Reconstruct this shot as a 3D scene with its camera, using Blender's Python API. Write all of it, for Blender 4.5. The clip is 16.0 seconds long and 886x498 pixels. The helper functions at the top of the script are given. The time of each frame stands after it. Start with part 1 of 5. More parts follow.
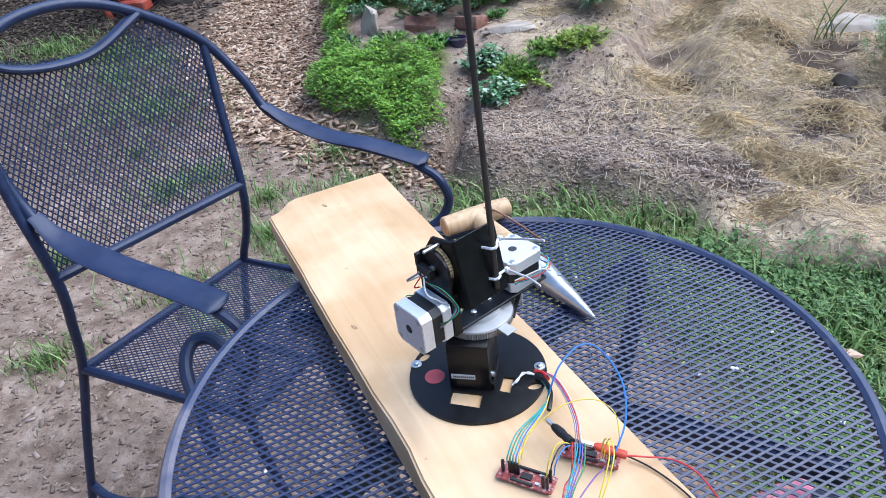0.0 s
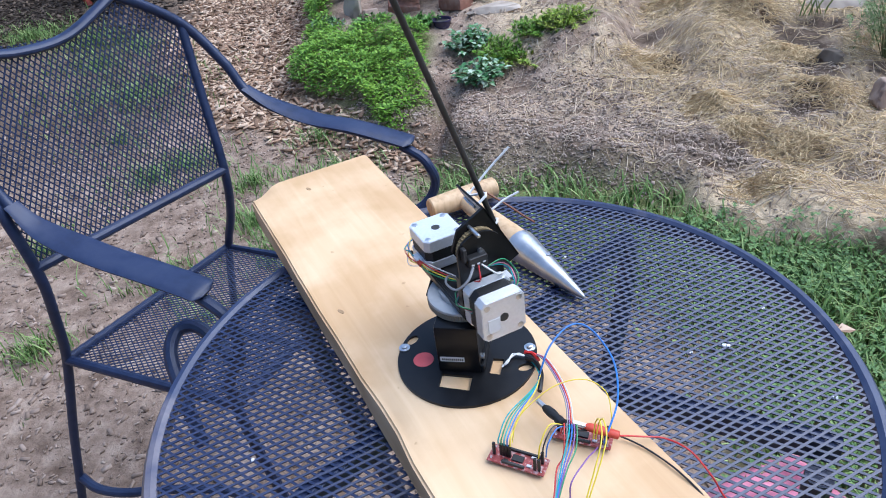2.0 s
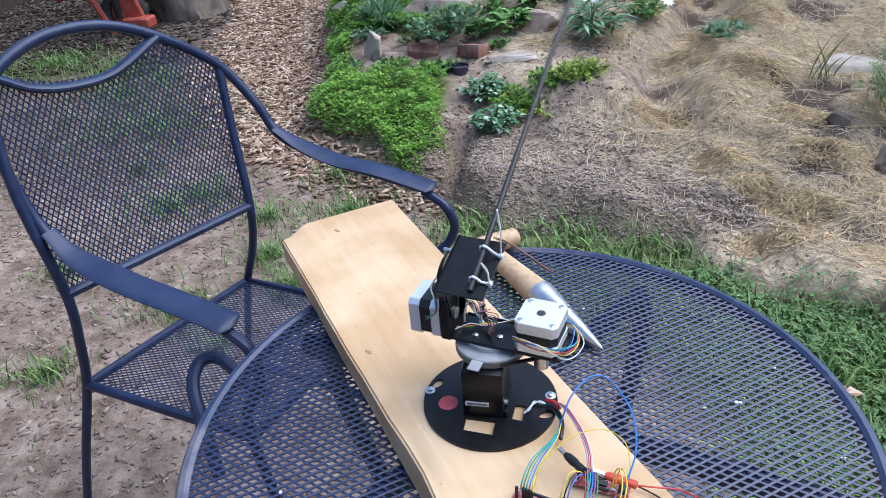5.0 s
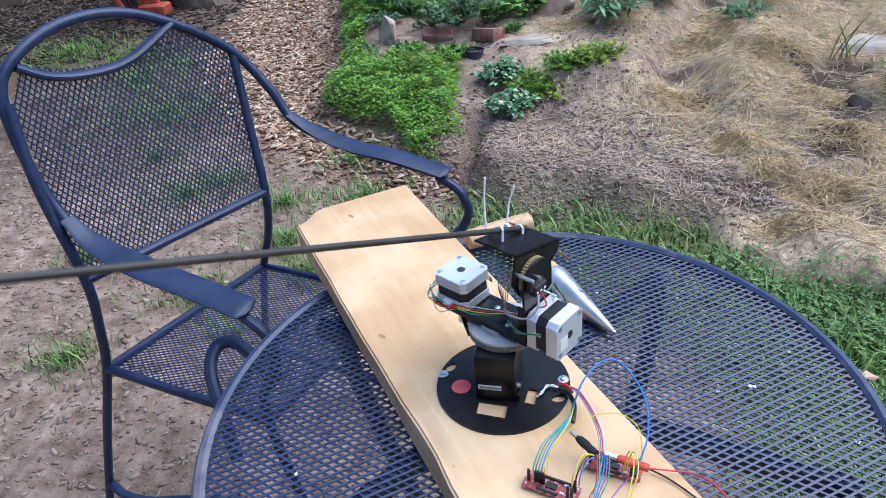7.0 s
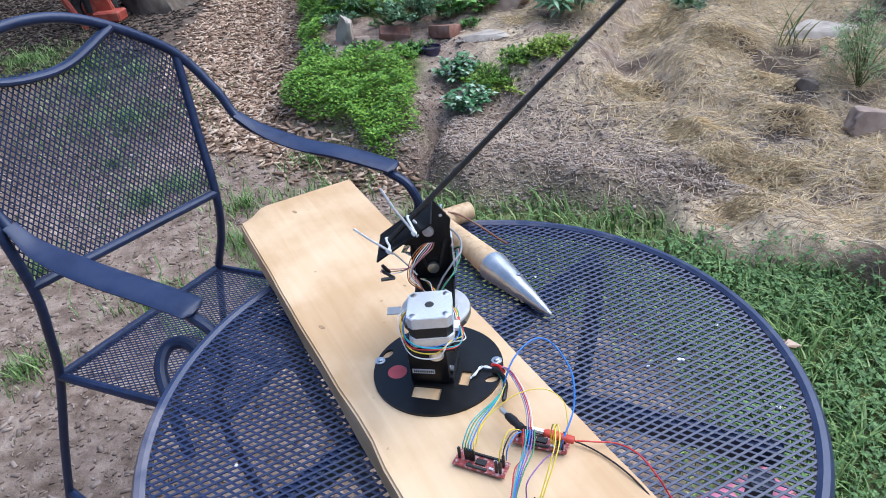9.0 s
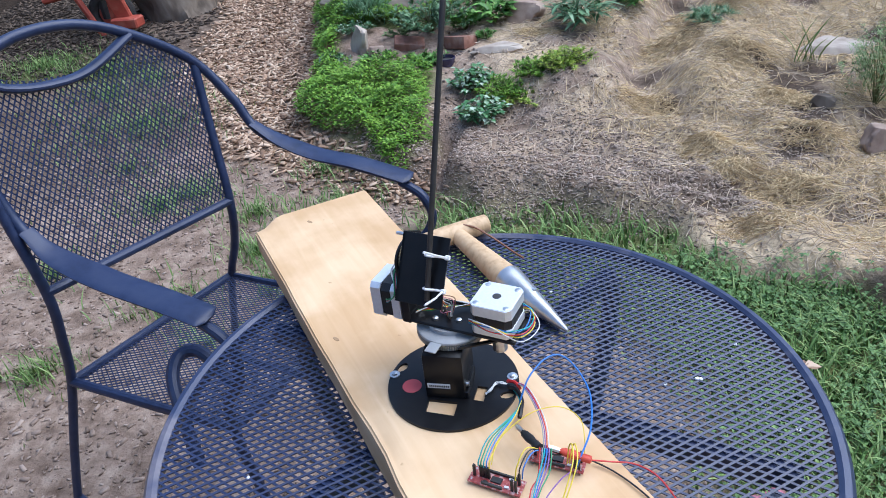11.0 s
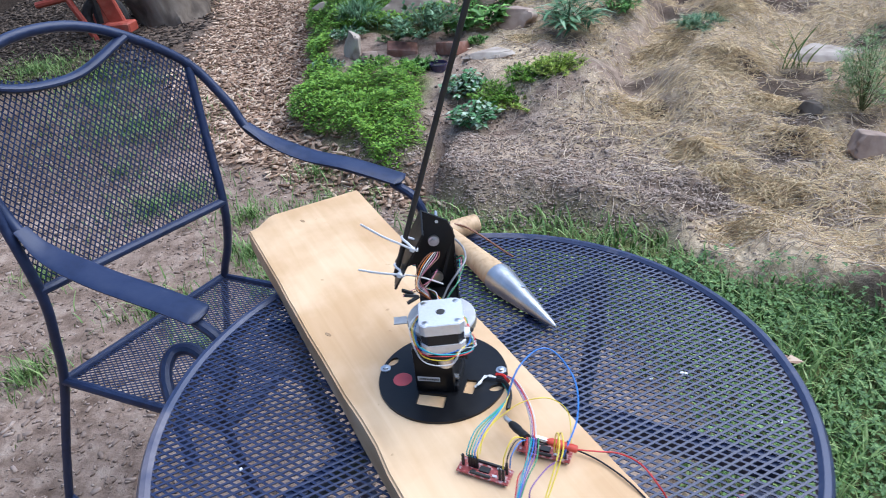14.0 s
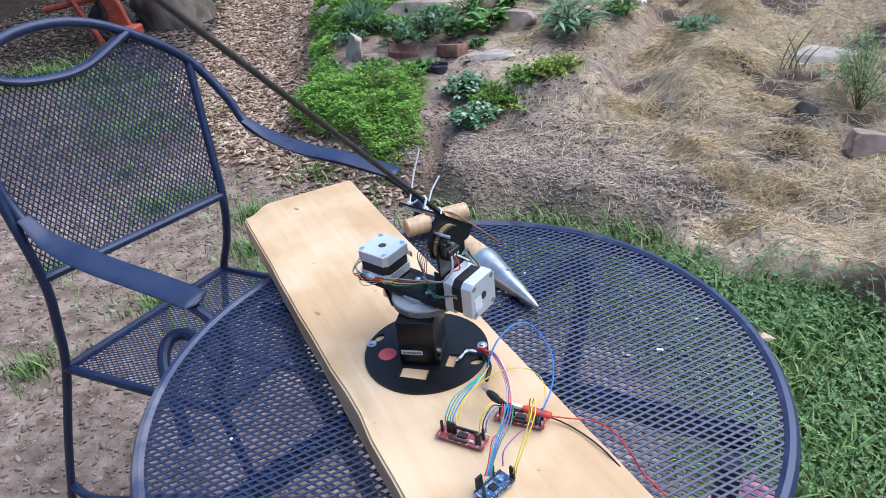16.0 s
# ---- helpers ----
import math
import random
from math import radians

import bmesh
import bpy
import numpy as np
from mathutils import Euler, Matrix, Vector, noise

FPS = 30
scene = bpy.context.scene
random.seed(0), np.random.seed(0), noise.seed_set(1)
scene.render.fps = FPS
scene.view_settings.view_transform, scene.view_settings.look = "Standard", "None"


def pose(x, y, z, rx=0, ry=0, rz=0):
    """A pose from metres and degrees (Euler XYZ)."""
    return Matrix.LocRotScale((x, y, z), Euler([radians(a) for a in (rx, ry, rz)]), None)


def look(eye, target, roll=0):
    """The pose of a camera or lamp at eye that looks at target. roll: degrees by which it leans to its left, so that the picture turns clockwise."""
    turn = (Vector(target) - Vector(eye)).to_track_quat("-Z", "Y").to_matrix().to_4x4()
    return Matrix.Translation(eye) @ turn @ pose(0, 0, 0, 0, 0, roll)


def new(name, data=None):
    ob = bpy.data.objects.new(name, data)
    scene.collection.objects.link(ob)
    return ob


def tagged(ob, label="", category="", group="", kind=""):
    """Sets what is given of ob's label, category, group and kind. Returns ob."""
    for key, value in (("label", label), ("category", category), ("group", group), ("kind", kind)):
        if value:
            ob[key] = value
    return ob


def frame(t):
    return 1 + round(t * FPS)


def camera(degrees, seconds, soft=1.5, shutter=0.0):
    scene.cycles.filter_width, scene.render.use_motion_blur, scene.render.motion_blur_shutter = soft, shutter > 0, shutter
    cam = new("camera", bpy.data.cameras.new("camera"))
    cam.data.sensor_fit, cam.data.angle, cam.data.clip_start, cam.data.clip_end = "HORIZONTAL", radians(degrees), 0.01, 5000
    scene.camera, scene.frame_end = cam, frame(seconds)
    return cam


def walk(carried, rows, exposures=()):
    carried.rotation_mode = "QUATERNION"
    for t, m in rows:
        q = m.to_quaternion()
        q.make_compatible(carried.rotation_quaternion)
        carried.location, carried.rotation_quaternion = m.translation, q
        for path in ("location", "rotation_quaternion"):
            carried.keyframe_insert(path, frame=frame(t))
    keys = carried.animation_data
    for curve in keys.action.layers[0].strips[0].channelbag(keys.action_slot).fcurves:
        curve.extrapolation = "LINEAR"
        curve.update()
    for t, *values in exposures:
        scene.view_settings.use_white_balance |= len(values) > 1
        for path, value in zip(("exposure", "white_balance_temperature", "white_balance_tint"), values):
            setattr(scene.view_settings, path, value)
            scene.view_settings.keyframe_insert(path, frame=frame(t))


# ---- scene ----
cam = camera(62.8, 16.0, soft=0.9, shutter=0.5)
PATH = [
    (0, (0.098, -0.54, 1.269), (-0.26, 1.09, 0.168), -7.2),
    (0.5, (0.098, -0.529, 1.264), (-0.246, 1.091, 0.142), -7.4),
    (1, (0.098, -0.526, 1.26), (-0.232, 1.081, 0.116), -7.6),
    (1.5, (0.096, -0.529, 1.257), (-0.237, 1.07, 0.103), -7.6),
    (2, (0.097, -0.53, 1.258), (-0.23, 1.08, 0.118), -7.7),
    (2.5, (0.1, -0.586, 1.273), (-0.322, 1.032, 0.177), -8.5),
    (3, (0.115, -0.626, 1.273), (-0.294, 1.005, 0.19), -6.4),
    (3.5, (0.108, -0.607, 1.271), (-0.281, 1.025, 0.182), -5.9),
    (4, (0.093, -0.571, 1.285), (-0.239, 1.099, 0.235), -4.9),
    (6.5, (0.07, -0.556, 1.292), (-0.282, 1.095, 0.218), -5.4),
    (7, (0.079, -0.561, 1.291), (-0.297, 1.078, 0.209), -6.0),
    (7.5, (0.1, -0.568, 1.293), (-0.263, 1.086, 0.228), -6.2),
    (8, (0.116, -0.575, 1.282), (-0.176, 1.072, 0.185), -5.2),
    (8.5, (0.122, -0.579, 1.285), (-0.155, 1.075, 0.195), -5.6),
    (9, (0.127, -0.573, 1.284), (-0.181, 1.075, 0.193), -7.0),
    (11.5, (0.114, -0.564, 1.286), (-0.227, 1.095, 0.223), -6.3),
    (12, (0.109, -0.558, 1.282), (-0.238, 1.1, 0.219), -6.3),
    (12.5, (0.104, -0.56, 1.281), (-0.23, 1.101, 0.218), -5.9),
    (13, (0.106, -0.565, 1.283), (-0.216, 1.098, 0.221), -6.1),
    (13.5, (0.109, -0.563, 1.283), (-0.22, 1.1, 0.221), -6.1),
    (14, (0.123, -0.586, 1.284), (-0.19, 1.086, 0.231), -5.9),
    (14.5, (0.145, -0.615, 1.285), (-0.137, 1.084, 0.268), -5.2),
    (15, (0.148, -0.632, 1.279), (-0.146, 1.057, 0.248), -5.0),
    (15.5, (0.152, -0.635, 1.277), (-0.156, 1.047, 0.239), -5.5),
    (16, (0.152, -0.624, 1.273), (-0.176, 1.054, 0.236), -6.1),
]
walk(cam, [(t, look(eye, target, roll)) for t, eye, target, roll in PATH], [(0, 1.08, 5580, 8.5), (2, 0.98, 5600, 9), (6.5, 0.92, 5620, 8.5), (16, 0.94, 5620, 9)])

# ---- world and light: open shade under a bright, hazy sky ----
world = bpy.data.worlds.new("world")
scene.world = world
world.use_nodes = True
_sky = world.node_tree.nodes.new("ShaderNodeTexSky")
_sky.sky_type = "NISHITA"
_sky.sun_disc = False
_sky.sun_elevation = radians(52)
_sky.sun_rotation = radians(70)
_sky.air_density, _sky.dust_density, _sky.ozone_density = 1.0, 1.2, 1.0
_bg = world.node_tree.nodes["Background"]
_bg.inputs["Strength"].default_value = 0.135
world.node_tree.links.new(_sky.outputs[0], _bg.inputs[0])
sun = new("sun", bpy.data.lights.new("sun", "SUN"))
sun.data.energy, sun.data.angle, sun.data.color = 2.1, radians(70), (1.0, 0.97, 0.93)
sun.matrix_world = look((1.7, 0.6, 3.0), (0, 0, 0))

# ---- building helpers ----
R = random.Random(7)


def smooth(a, b, x):
    t = min(1.0, max(0.0, (x - a) / (b - a)))
    return t * t * (3 - 2 * t)


def spline(points, n=8):
    """Catmull-Rom points through the given ones."""
    p = [Vector(v) for v in points]
    p = [2 * p[0] - p[1]] + p + [2 * p[-1] - p[-2]]
    out = []
    for i in range(1, len(p) - 2):
        a, b, c, d = p[i - 1], p[i], p[i + 1], p[i + 2]
        for k in range(n):
            t = k / n
            out.append(0.5 * (2 * b + (c - a) * t + (2 * a - 5 * b + 4 * c - d) * t * t + (3 * b - a - 3 * c + d) * t ** 3))
    return out + [p[-2]]


class Build:
    """Collects faces of one mesh."""

    def __init__(self):
        self.v, self.f, self.s = [], [], []

    def add(self, verts, faces, slot=0, m=None):
        o = len(self.v)
        self.v += [tuple(m @ Vector(p)) for p in verts] if m is not None else [tuple(p) for p in verts]
        self.f += [tuple(i + o for i in f) for f in faces]
        self.s += [slot] * len(faces)
        return self

    def box(self, x0, x1, y0, y1, z0, z1, bevel=0.0, slot=0, m=None, seg=1):
        bm = bmesh.new()
        bmesh.ops.create_cube(bm, size=1)
        for v in bm.verts:
            v.co = ((x0 + x1) / 2 + v.co.x * (x1 - x0), (y0 + y1) / 2 + v.co.y * (y1 - y0), (z0 + z1) / 2 + v.co.z * (z1 - z0))
        if bevel:
            bmesh.ops.bevel(bm, geom=bm.edges[:], offset=bevel, segments=seg, affect="EDGES", profile=0.5)
        bm.verts.index_update()
        self.add([v.co.copy() for v in bm.verts], [[v.index for v in f.verts] for f in bm.faces], slot, m)
        bm.free()
        return self

    def prism(self, outline, z0, z1, slot=0, m=None):
        n = len(outline)
        v = [(x, y, z0) for x, y in outline] + [(x, y, z1) for x, y in outline]
        f = [tuple(reversed(range(n))), tuple(range(n, 2 * n))] + [(i, (i + 1) % n, n + (i + 1) % n, n + i) for i in range(n)]
        return self.add(v, f, slot, m)

    def lathe(self, profile, seg=24, slot=0, m=None):
        """profile: (radius, z) pairs; turned round z."""
        v, f = [], []
        for r, z in profile:
            for k in range(seg):
                a = 2 * math.pi * k / seg
                v.append((r * math.cos(a), r * math.sin(a), z))
        for i in range(len(profile) - 1):
            for k in range(seg):
                f.append((i * seg + k, i * seg + (k + 1) % seg, (i + 1) * seg + (k + 1) % seg, (i + 1) * seg + k))
        f.append(tuple(reversed(range(seg))))
        f.append(tuple(range((len(profile) - 1) * seg, len(profile) * seg)))
        return self.add(v, f, slot, m)

    def tube(self, pts, r, seg=8, slot=0, m=None, flat=1.0):
        """Sweep round or flat section along pts; r may be a list."""
        pts = [Vector(p) for p in pts]
        n = len(pts)
        rr = r if isinstance(r, (list, tuple)) else [r] * n
        v, f, up = [], [], None
        for i, p in enumerate(pts):
            d = (pts[min(i + 1, n - 1)] - pts[max(i - 1, 0)]).normalized()
            if up is None:
                up = Vector((0, 0, 1)) if abs(d.z) < 0.9 else Vector((1, 0, 0))
            side = d.cross(up).normalized()
            up = side.cross(d).normalized()
            for k in range(seg):
                a = 2 * math.pi * (k + 0.5) / seg
                v.append(p + side * (math.cos(a) * rr[i]) + up * (math.sin(a) * rr[i] * flat))
        for i in range(n - 1):
            for k in range(seg):
                f.append((i * seg + k, i * seg + (k + 1) % seg, (i + 1) * seg + (k + 1) % seg, (i + 1) * seg + k))
        f.append(tuple(reversed(range(seg))))
        f.append(tuple(range((n - 1) * seg, n * seg)))
        return self.add(v, f, slot, m)

    def mesh(self, name, mats, sharp=35):
        me = bpy.data.meshes.new(name)
        me.from_pydata(self.v, [], self.f)
        for m in mats if isinstance(mats, (list, tuple)) else [mats]:
            me.materials.append(m)
        me.polygons.foreach_set("material_index", self.s)
        me.polygons.foreach_set("use_smooth", [True] * len(self.f))
        me.update()
        if sharp:
            me.set_sharp_from_angle(angle=radians(sharp))
        return me

    def put(self, name, mats, parent=None, label="", m=None, sharp=35):
        ob = new(name, self.mesh(name, mats, sharp))
        if parent is not None:
            ob.parent = parent
        if m is not None:
            ob.matrix_basis = m
        return tagged(ob, label)


def thing(name, m, label, category, group=""):
    ob = new(name)
    ob.empty_display_size = 0.05
    ob.matrix_basis = m
    return tagged(ob, label, category, group)


# ---- materials ----
def material(name, rough=0.6, metal=0.0):
    mt = bpy.data.materials.new(name)
    mt.use_nodes = True
    b = mt.node_tree.nodes["Principled BSDF"]
    b.inputs["Roughness"].default_value, b.inputs["Metallic"].default_value = rough, metal
    return mt, mt.node_tree, b


def grain(name, stops, scale=40, detail=6, rough=0.6, metal=0.0, bump=0.0, stretch=(1, 1, 1), island=0.0, big=0.35, sheen=None, spec=0.5, rough_var=0.1):
    """Colour ramp over two scales of noise, with fine relief; island varies piece by piece."""
    mt, nt, b = material(name, rough, metal)
    N, Lk = nt.nodes.new, nt.links.new
    tc, mp = N("ShaderNodeTexCoord"), N("ShaderNodeMapping")
    mp.inputs["Scale"].default_value = stretch
    Lk(tc.outputs["Object"], mp.inputs[0])
    fine, wide = N("ShaderNodeTexNoise"), N("ShaderNodeTexNoise")
    fine.inputs["Scale"].default_value, fine.inputs["Detail"].default_value = scale, detail
    wide.inputs["Scale"].default_value, wide.inputs["Detail"].default_value = scale * 0.13, 3
    Lk(mp.outputs[0], fine.inputs[0])
    Lk(mp.outputs[0], wide.inputs[0])
    mix = N("ShaderNodeMix")
    mix.inputs[0].default_value = big
    Lk(fine.outputs[0], mix.inputs[2])
    Lk(wide.outputs[0], mix.inputs[3])
    last = mix.outputs[0]
    if island:
        geo, mx = N("ShaderNodeNewGeometry"), N("ShaderNodeMix")
        mx.inputs[0].default_value = island
        Lk(last, mx.inputs[2])
        Lk(geo.outputs["Random Per Island"], mx.inputs[3])
        last = mx.outputs[0]
    ramp = N("ShaderNodeValToRGB")
    el = ramp.color_ramp.elements
    lo, hi = (0.3, 0.7) if not island else (0.12, 0.88)
    for i, c in enumerate(stops):
        e = el[i] if i < 2 else el.new(0.5)
        e.position = lo + (hi - lo) * i / max(1, len(stops) - 1)
        e.color = (*c, 1)
    Lk(last, ramp.inputs[0])
    Lk(ramp.outputs[0], b.inputs["Base Color"])
    b.inputs["Specular IOR Level"].default_value = spec
    mr = N("ShaderNodeMapRange")
    mr.inputs["To Min"].default_value, mr.inputs["To Max"].default_value = max(0.02, rough - rough_var), min(1, rough + rough_var)
    Lk(fine.outputs[0], mr.inputs[0])
    Lk(mr.outputs[0], b.inputs["Roughness"])
    if bump:
        bp = N("ShaderNodeBump")
        bp.inputs["Strength"].default_value, bp.inputs["Distance"].default_value = bump, 0.004
        Lk(fine.outputs[0], bp.inputs["Height"])
        Lk(bp.outputs[0], b.inputs["Normal"])
    return mt


def plank_wood():
    mt, nt, b = material("pine_board", 0.55)
    N, Lk = nt.nodes.new, nt.links.new
    tc, mp = N("ShaderNodeTexCoord"), N("ShaderNodeMapping")
    mp.inputs["Scale"].default_value = (1.2, 14, 14)
    Lk(tc.outputs["Object"], mp.inputs[0])
    wv = N("ShaderNodeTexNoise")
    wv.inputs["Scale"].default_value, wv.inputs["Detail"].default_value, wv.inputs["Distortion"].default_value = 5, 8, 0.6
    Lk(mp.outputs[0], wv.inputs[0])
    ramp = N("ShaderNodeValToRGB")
    for e, p, c in zip(ramp.color_ramp.elements, (0.32, 0.7), ((0.635, 0.435, 0.25), (0.70, 0.505, 0.315))):
        e.position, e.color = p, (*c, 1)
    Lk(wv.outputs[0], ramp.inputs[0])
    st, sr = N("ShaderNodeTexNoise"), N("ShaderNodeValToRGB")
    st.inputs["Scale"].default_value, st.inputs["Detail"].default_value = 9, 7
    Lk(tc.outputs["Object"], st.inputs[0])
    sr.color_ramp.elements[0].position, sr.color_ramp.elements[1].position = 0.42, 0.62
    sr.color_ramp.elements[0].color, sr.color_ramp.elements[1].color = (0.88, 0.80, 0.68, 1), (1.08, 1.08, 1.06, 1)
    Lk(st.outputs[0], sr.inputs[0])
    mu = N("ShaderNodeMix")
    mu.data_type, mu.blend_type = "RGBA", "MULTIPLY"
    mu.inputs[0].default_value = 1
    Lk(ramp.outputs[0], mu.inputs[6])
    Lk(sr.outputs[0], mu.inputs[7])
    sp, spr = N("ShaderNodeTexNoise"), N("ShaderNodeValToRGB")
    sp.inputs["Scale"].default_value, sp.inputs["Detail"].default_value = 55, 3
    Lk(tc.outputs["Object"], sp.inputs[0])
    spr.color_ramp.elements[0].position, spr.color_ramp.elements[1].position = 0.71, 0.76
    spr.color_ramp.elements[0].color, spr.color_ramp.elements[1].color = (1, 1, 1, 1), (0.55, 0.42, 0.32, 1)
    Lk(sp.outputs[0], spr.inputs[0])
    m2 = N("ShaderNodeMix")
    m2.data_type, m2.blend_type = "RGBA", "MULTIPLY"
    m2.inputs[0].default_value = 0.6
    Lk(mu.outputs[2], m2.inputs[6])
    Lk(spr.outputs[0], m2.inputs[7])
    Lk(m2.outputs[2], b.inputs["Base Color"])
    bp = N("ShaderNodeBump")
    bp.inputs["Strength"].default_value, bp.inputs["Distance"].default_value = 0.12, 0.002
    Lk(wv.outputs[0], bp.inputs["Height"])
    Lk(bp.outputs[0], b.inputs["Normal"])
    return mt


def ground_material():
    """Soil, chip litter, straw and grass soil mixed by the zones of the plan."""
    mt, nt, b = material("garden_ground", 0.95)
    b.inputs["Specular IOR Level"].default_value = 0.1
    N, Lk = nt.nodes.new, nt.links.new
    tc = N("ShaderNodeTexCoord")

    def noise_ramp(scale, stops, detail=8, dist=0.0, stretch=None):
        n, r = N("ShaderNodeTexNoise"), N("ShaderNodeValToRGB")
        n.inputs["Scale"].default_value, n.inputs["Detail"].default_value, n.inputs["Roughness"].default_value = scale, detail, 0.65
        n.inputs["Distortion"].default_value = dist
        Lk(tc.outputs["Object"], n.inputs[0])
        for i, (p, c) in enumerate(stops):
            e = r.color_ramp.elements[i] if i < 2 else r.color_ramp.elements.new(p)
            e.position, e.color = p, (*c, 1)
        Lk(n.outputs[0], r.inputs[0])
        return n, r

    n1, soil = noise_ramp(14, ((0.33, (0.150, 0.106, 0.080)), (0.5, (0.280, 0.208, 0.164)), (0.66, (0.41, 0.325, 0.262))))
    n2, chip = noise_ramp(60, ((0.32, (0.09, 0.055, 0.035)), (0.5, (0.30, 0.20, 0.13)), (0.68, (0.50, 0.38, 0.27))))
    n3, straw = noise_ramp(22, ((0.3, (0.26, 0.19, 0.13)), (0.46, (0.56, 0.45, 0.31)), (0.66, (0.76, 0.62, 0.42))), dist=1.5)
    n4, turf = noise_ramp(30, ((0.35, (0.09, 0.11, 0.04)), (0.65, (0.20, 0.22, 0.09)), (0.8, (0.28, 0.24, 0.15))))
    n5, mott = noise_ramp(2.3, ((0.35, (0.82, 0.80, 0.78)), (0.65, (1.1, 1.08, 1.05))), 4)
    at, sep = N("ShaderNodeVertexColor"), N("ShaderNodeSeparateColor")
    at.layer_name = "zones"
    Lk(at.outputs[0], sep.inputs[0])
    last = soil.outputs[0]
    for ch, col in ((0, turf), (1, chip), (2, straw)):
        mx = N("ShaderNodeMix")
        mx.data_type = "RGBA"
        Lk(sep.outputs[ch], mx.inputs[0])
        Lk(last, mx.inputs[6])
        Lk(col.outputs[0], mx.inputs[7])
        last = mx.outputs[2]
    # Near-black soil tone; at the path's end it also carries the shrubs' shade.
    n6, dark_soil_and_shade = noise_ramp(40, ((0.35, (0.018, 0.014, 0.011)), (0.62, (0.06, 0.045, 0.035)), (0.75, (0.13, 0.1, 0.08))))
    mx = N("ShaderNodeMix")
    mx.data_type = "RGBA"
    Lk(at.outputs[1], mx.inputs[0])
    Lk(last, mx.inputs[6])
    Lk(dark_soil_and_shade.outputs[0], mx.inputs[7])
    last = mx.outputs[2]
    mu = N("ShaderNodeMix")
    mu.data_type, mu.blend_type = "RGBA", "MULTIPLY"
    mu.inputs[0].default_value = 1
    Lk(last, mu.inputs[6])
    Lk(mott.outputs[0], mu.inputs[7])
    Lk(mu.outputs[2], b.inputs["Base Color"])
    bp = N("ShaderNodeBump")
    bp.inputs["Strength"].default_value, bp.inputs["Distance"].default_value = 0.7, 0.015
    Lk(n2.outputs[0], bp.inputs["Height"])
    Lk(bp.outputs[0], b.inputs["Normal"])
    return mt


M_GROUND = ground_material()
M_PLANK = plank_wood()
M_IRON = grain("blue_black_enamel", ((0.010, 0.016, 0.042), (0.020, 0.031, 0.078), (0.032, 0.044, 0.092)), 60, 5, 0.40, bump=0.10, spec=0.42, big=0.5)
# The M_IRON enamel again, lightened for sky light on table mesh and straps.
M_LIT_ENAMEL = grain("lit_blue_enamel", ((0.014, 0.021, 0.058), (0.030, 0.041, 0.098)), 60, 5, 0.33, bump=0.08, spec=0.5)
M_IRON_WORN = grain("worn_enamel_rim", ((0.018, 0.026, 0.068), (0.034, 0.046, 0.10), (0.20, 0.18, 0.20)), 35, 8, 0.42, bump=0.15, big=0.6)
M_BLACK = grain("matt_black_paint", ((0.005, 0.005, 0.006), (0.010, 0.010, 0.011)), 90, 4, 0.36, bump=0.04, spec=0.32)
M_PLASTIC = grain("black_plastic", ((0.008, 0.008, 0.009), (0.018, 0.018, 0.02)), 150, 3, 0.5)
M_ROD = grain("dark_carbon_rod", ((0.020, 0.017, 0.015), (0.05, 0.044, 0.04)), 80, 4, 0.5)
M_ALU = grain("cast_aluminium", ((0.74, 0.76, 0.79), (0.84, 0.86, 0.89)), 300, 3, 0.45, 0.6, bump=0.04)
M_CONE = grain("scratched_aluminium_cone", ((0.42, 0.42, 0.42), (0.70, 0.70, 0.70)), 45, 7, 0.36, 0.9, bump=0.12, stretch=(1, 1, 0.3))
M_PALE_METAL = grain("pale_grey_metal", ((0.42, 0.42, 0.42), (0.58, 0.58, 0.57)), 90, 4, 0.5, 0.3)
M_STEEL = grain("zinc_steel", ((0.5, 0.5, 0.5), (0.72, 0.72, 0.72)), 200, 3, 0.32, 0.95)
M_LAM = grain("black_laminations", ((0.008, 0.008, 0.009), (0.022, 0.022, 0.024)), 400, 2, 0.45, 0.2, bump=0.1, stretch=(1, 1, 8))
M_BRASS = grain("dull_brass_gear", ((0.28, 0.20, 0.10), (0.46, 0.36, 0.20)), 120, 4, 0.5, 0.5)
M_PULLEY = grain("beige_belt_pulley", ((0.28, 0.25, 0.20), (0.42, 0.39, 0.33)), 120, 4, 0.55, 0.2)
M_LABEL = grain("white_paper_label", ((0.62, 0.62, 0.62), (0.75, 0.75, 0.75)), 80, 3, 0.6)
M_INK = grain("black_print", ((0.02, 0.02, 0.02), (0.04, 0.04, 0.04)), 80, 2, 0.6)
M_RED_DOT = grain("faded_red_sticker", ((0.58, 0.075, 0.085), (0.70, 0.13, 0.13)), 60, 4, 0.6)
M_WHITE = grain("white_nylon", ((0.72, 0.73, 0.74), (0.84, 0.84, 0.85)), 60, 2, 0.4)
M_HANDLE = grain("turned_ash_wood", ((0.42, 0.26, 0.13), (0.60, 0.41, 0.23), (0.66, 0.48, 0.29)), 30, 7, 0.5, bump=0.08, stretch=(5, 5, 0.6))
M_PCB_RED = grain("red_circuit_board", ((0.22, 0.035, 0.035), (0.38, 0.075, 0.065), (0.66, 0.50, 0.48)), 260, 2, 0.4, big=0.1)
M_PCB_BLUE = grain("blue_circuit_board", ((0.012, 0.045, 0.12), (0.03, 0.11, 0.25), (0.5, 0.55, 0.6)), 260, 2, 0.4, big=0.1)


def plain(name, c, rough=0.45):
    return grain(name, (tuple(0.85 * k for k in c), tuple(min(1, 1.1 * k) for k in c)), 90, 3, rough)


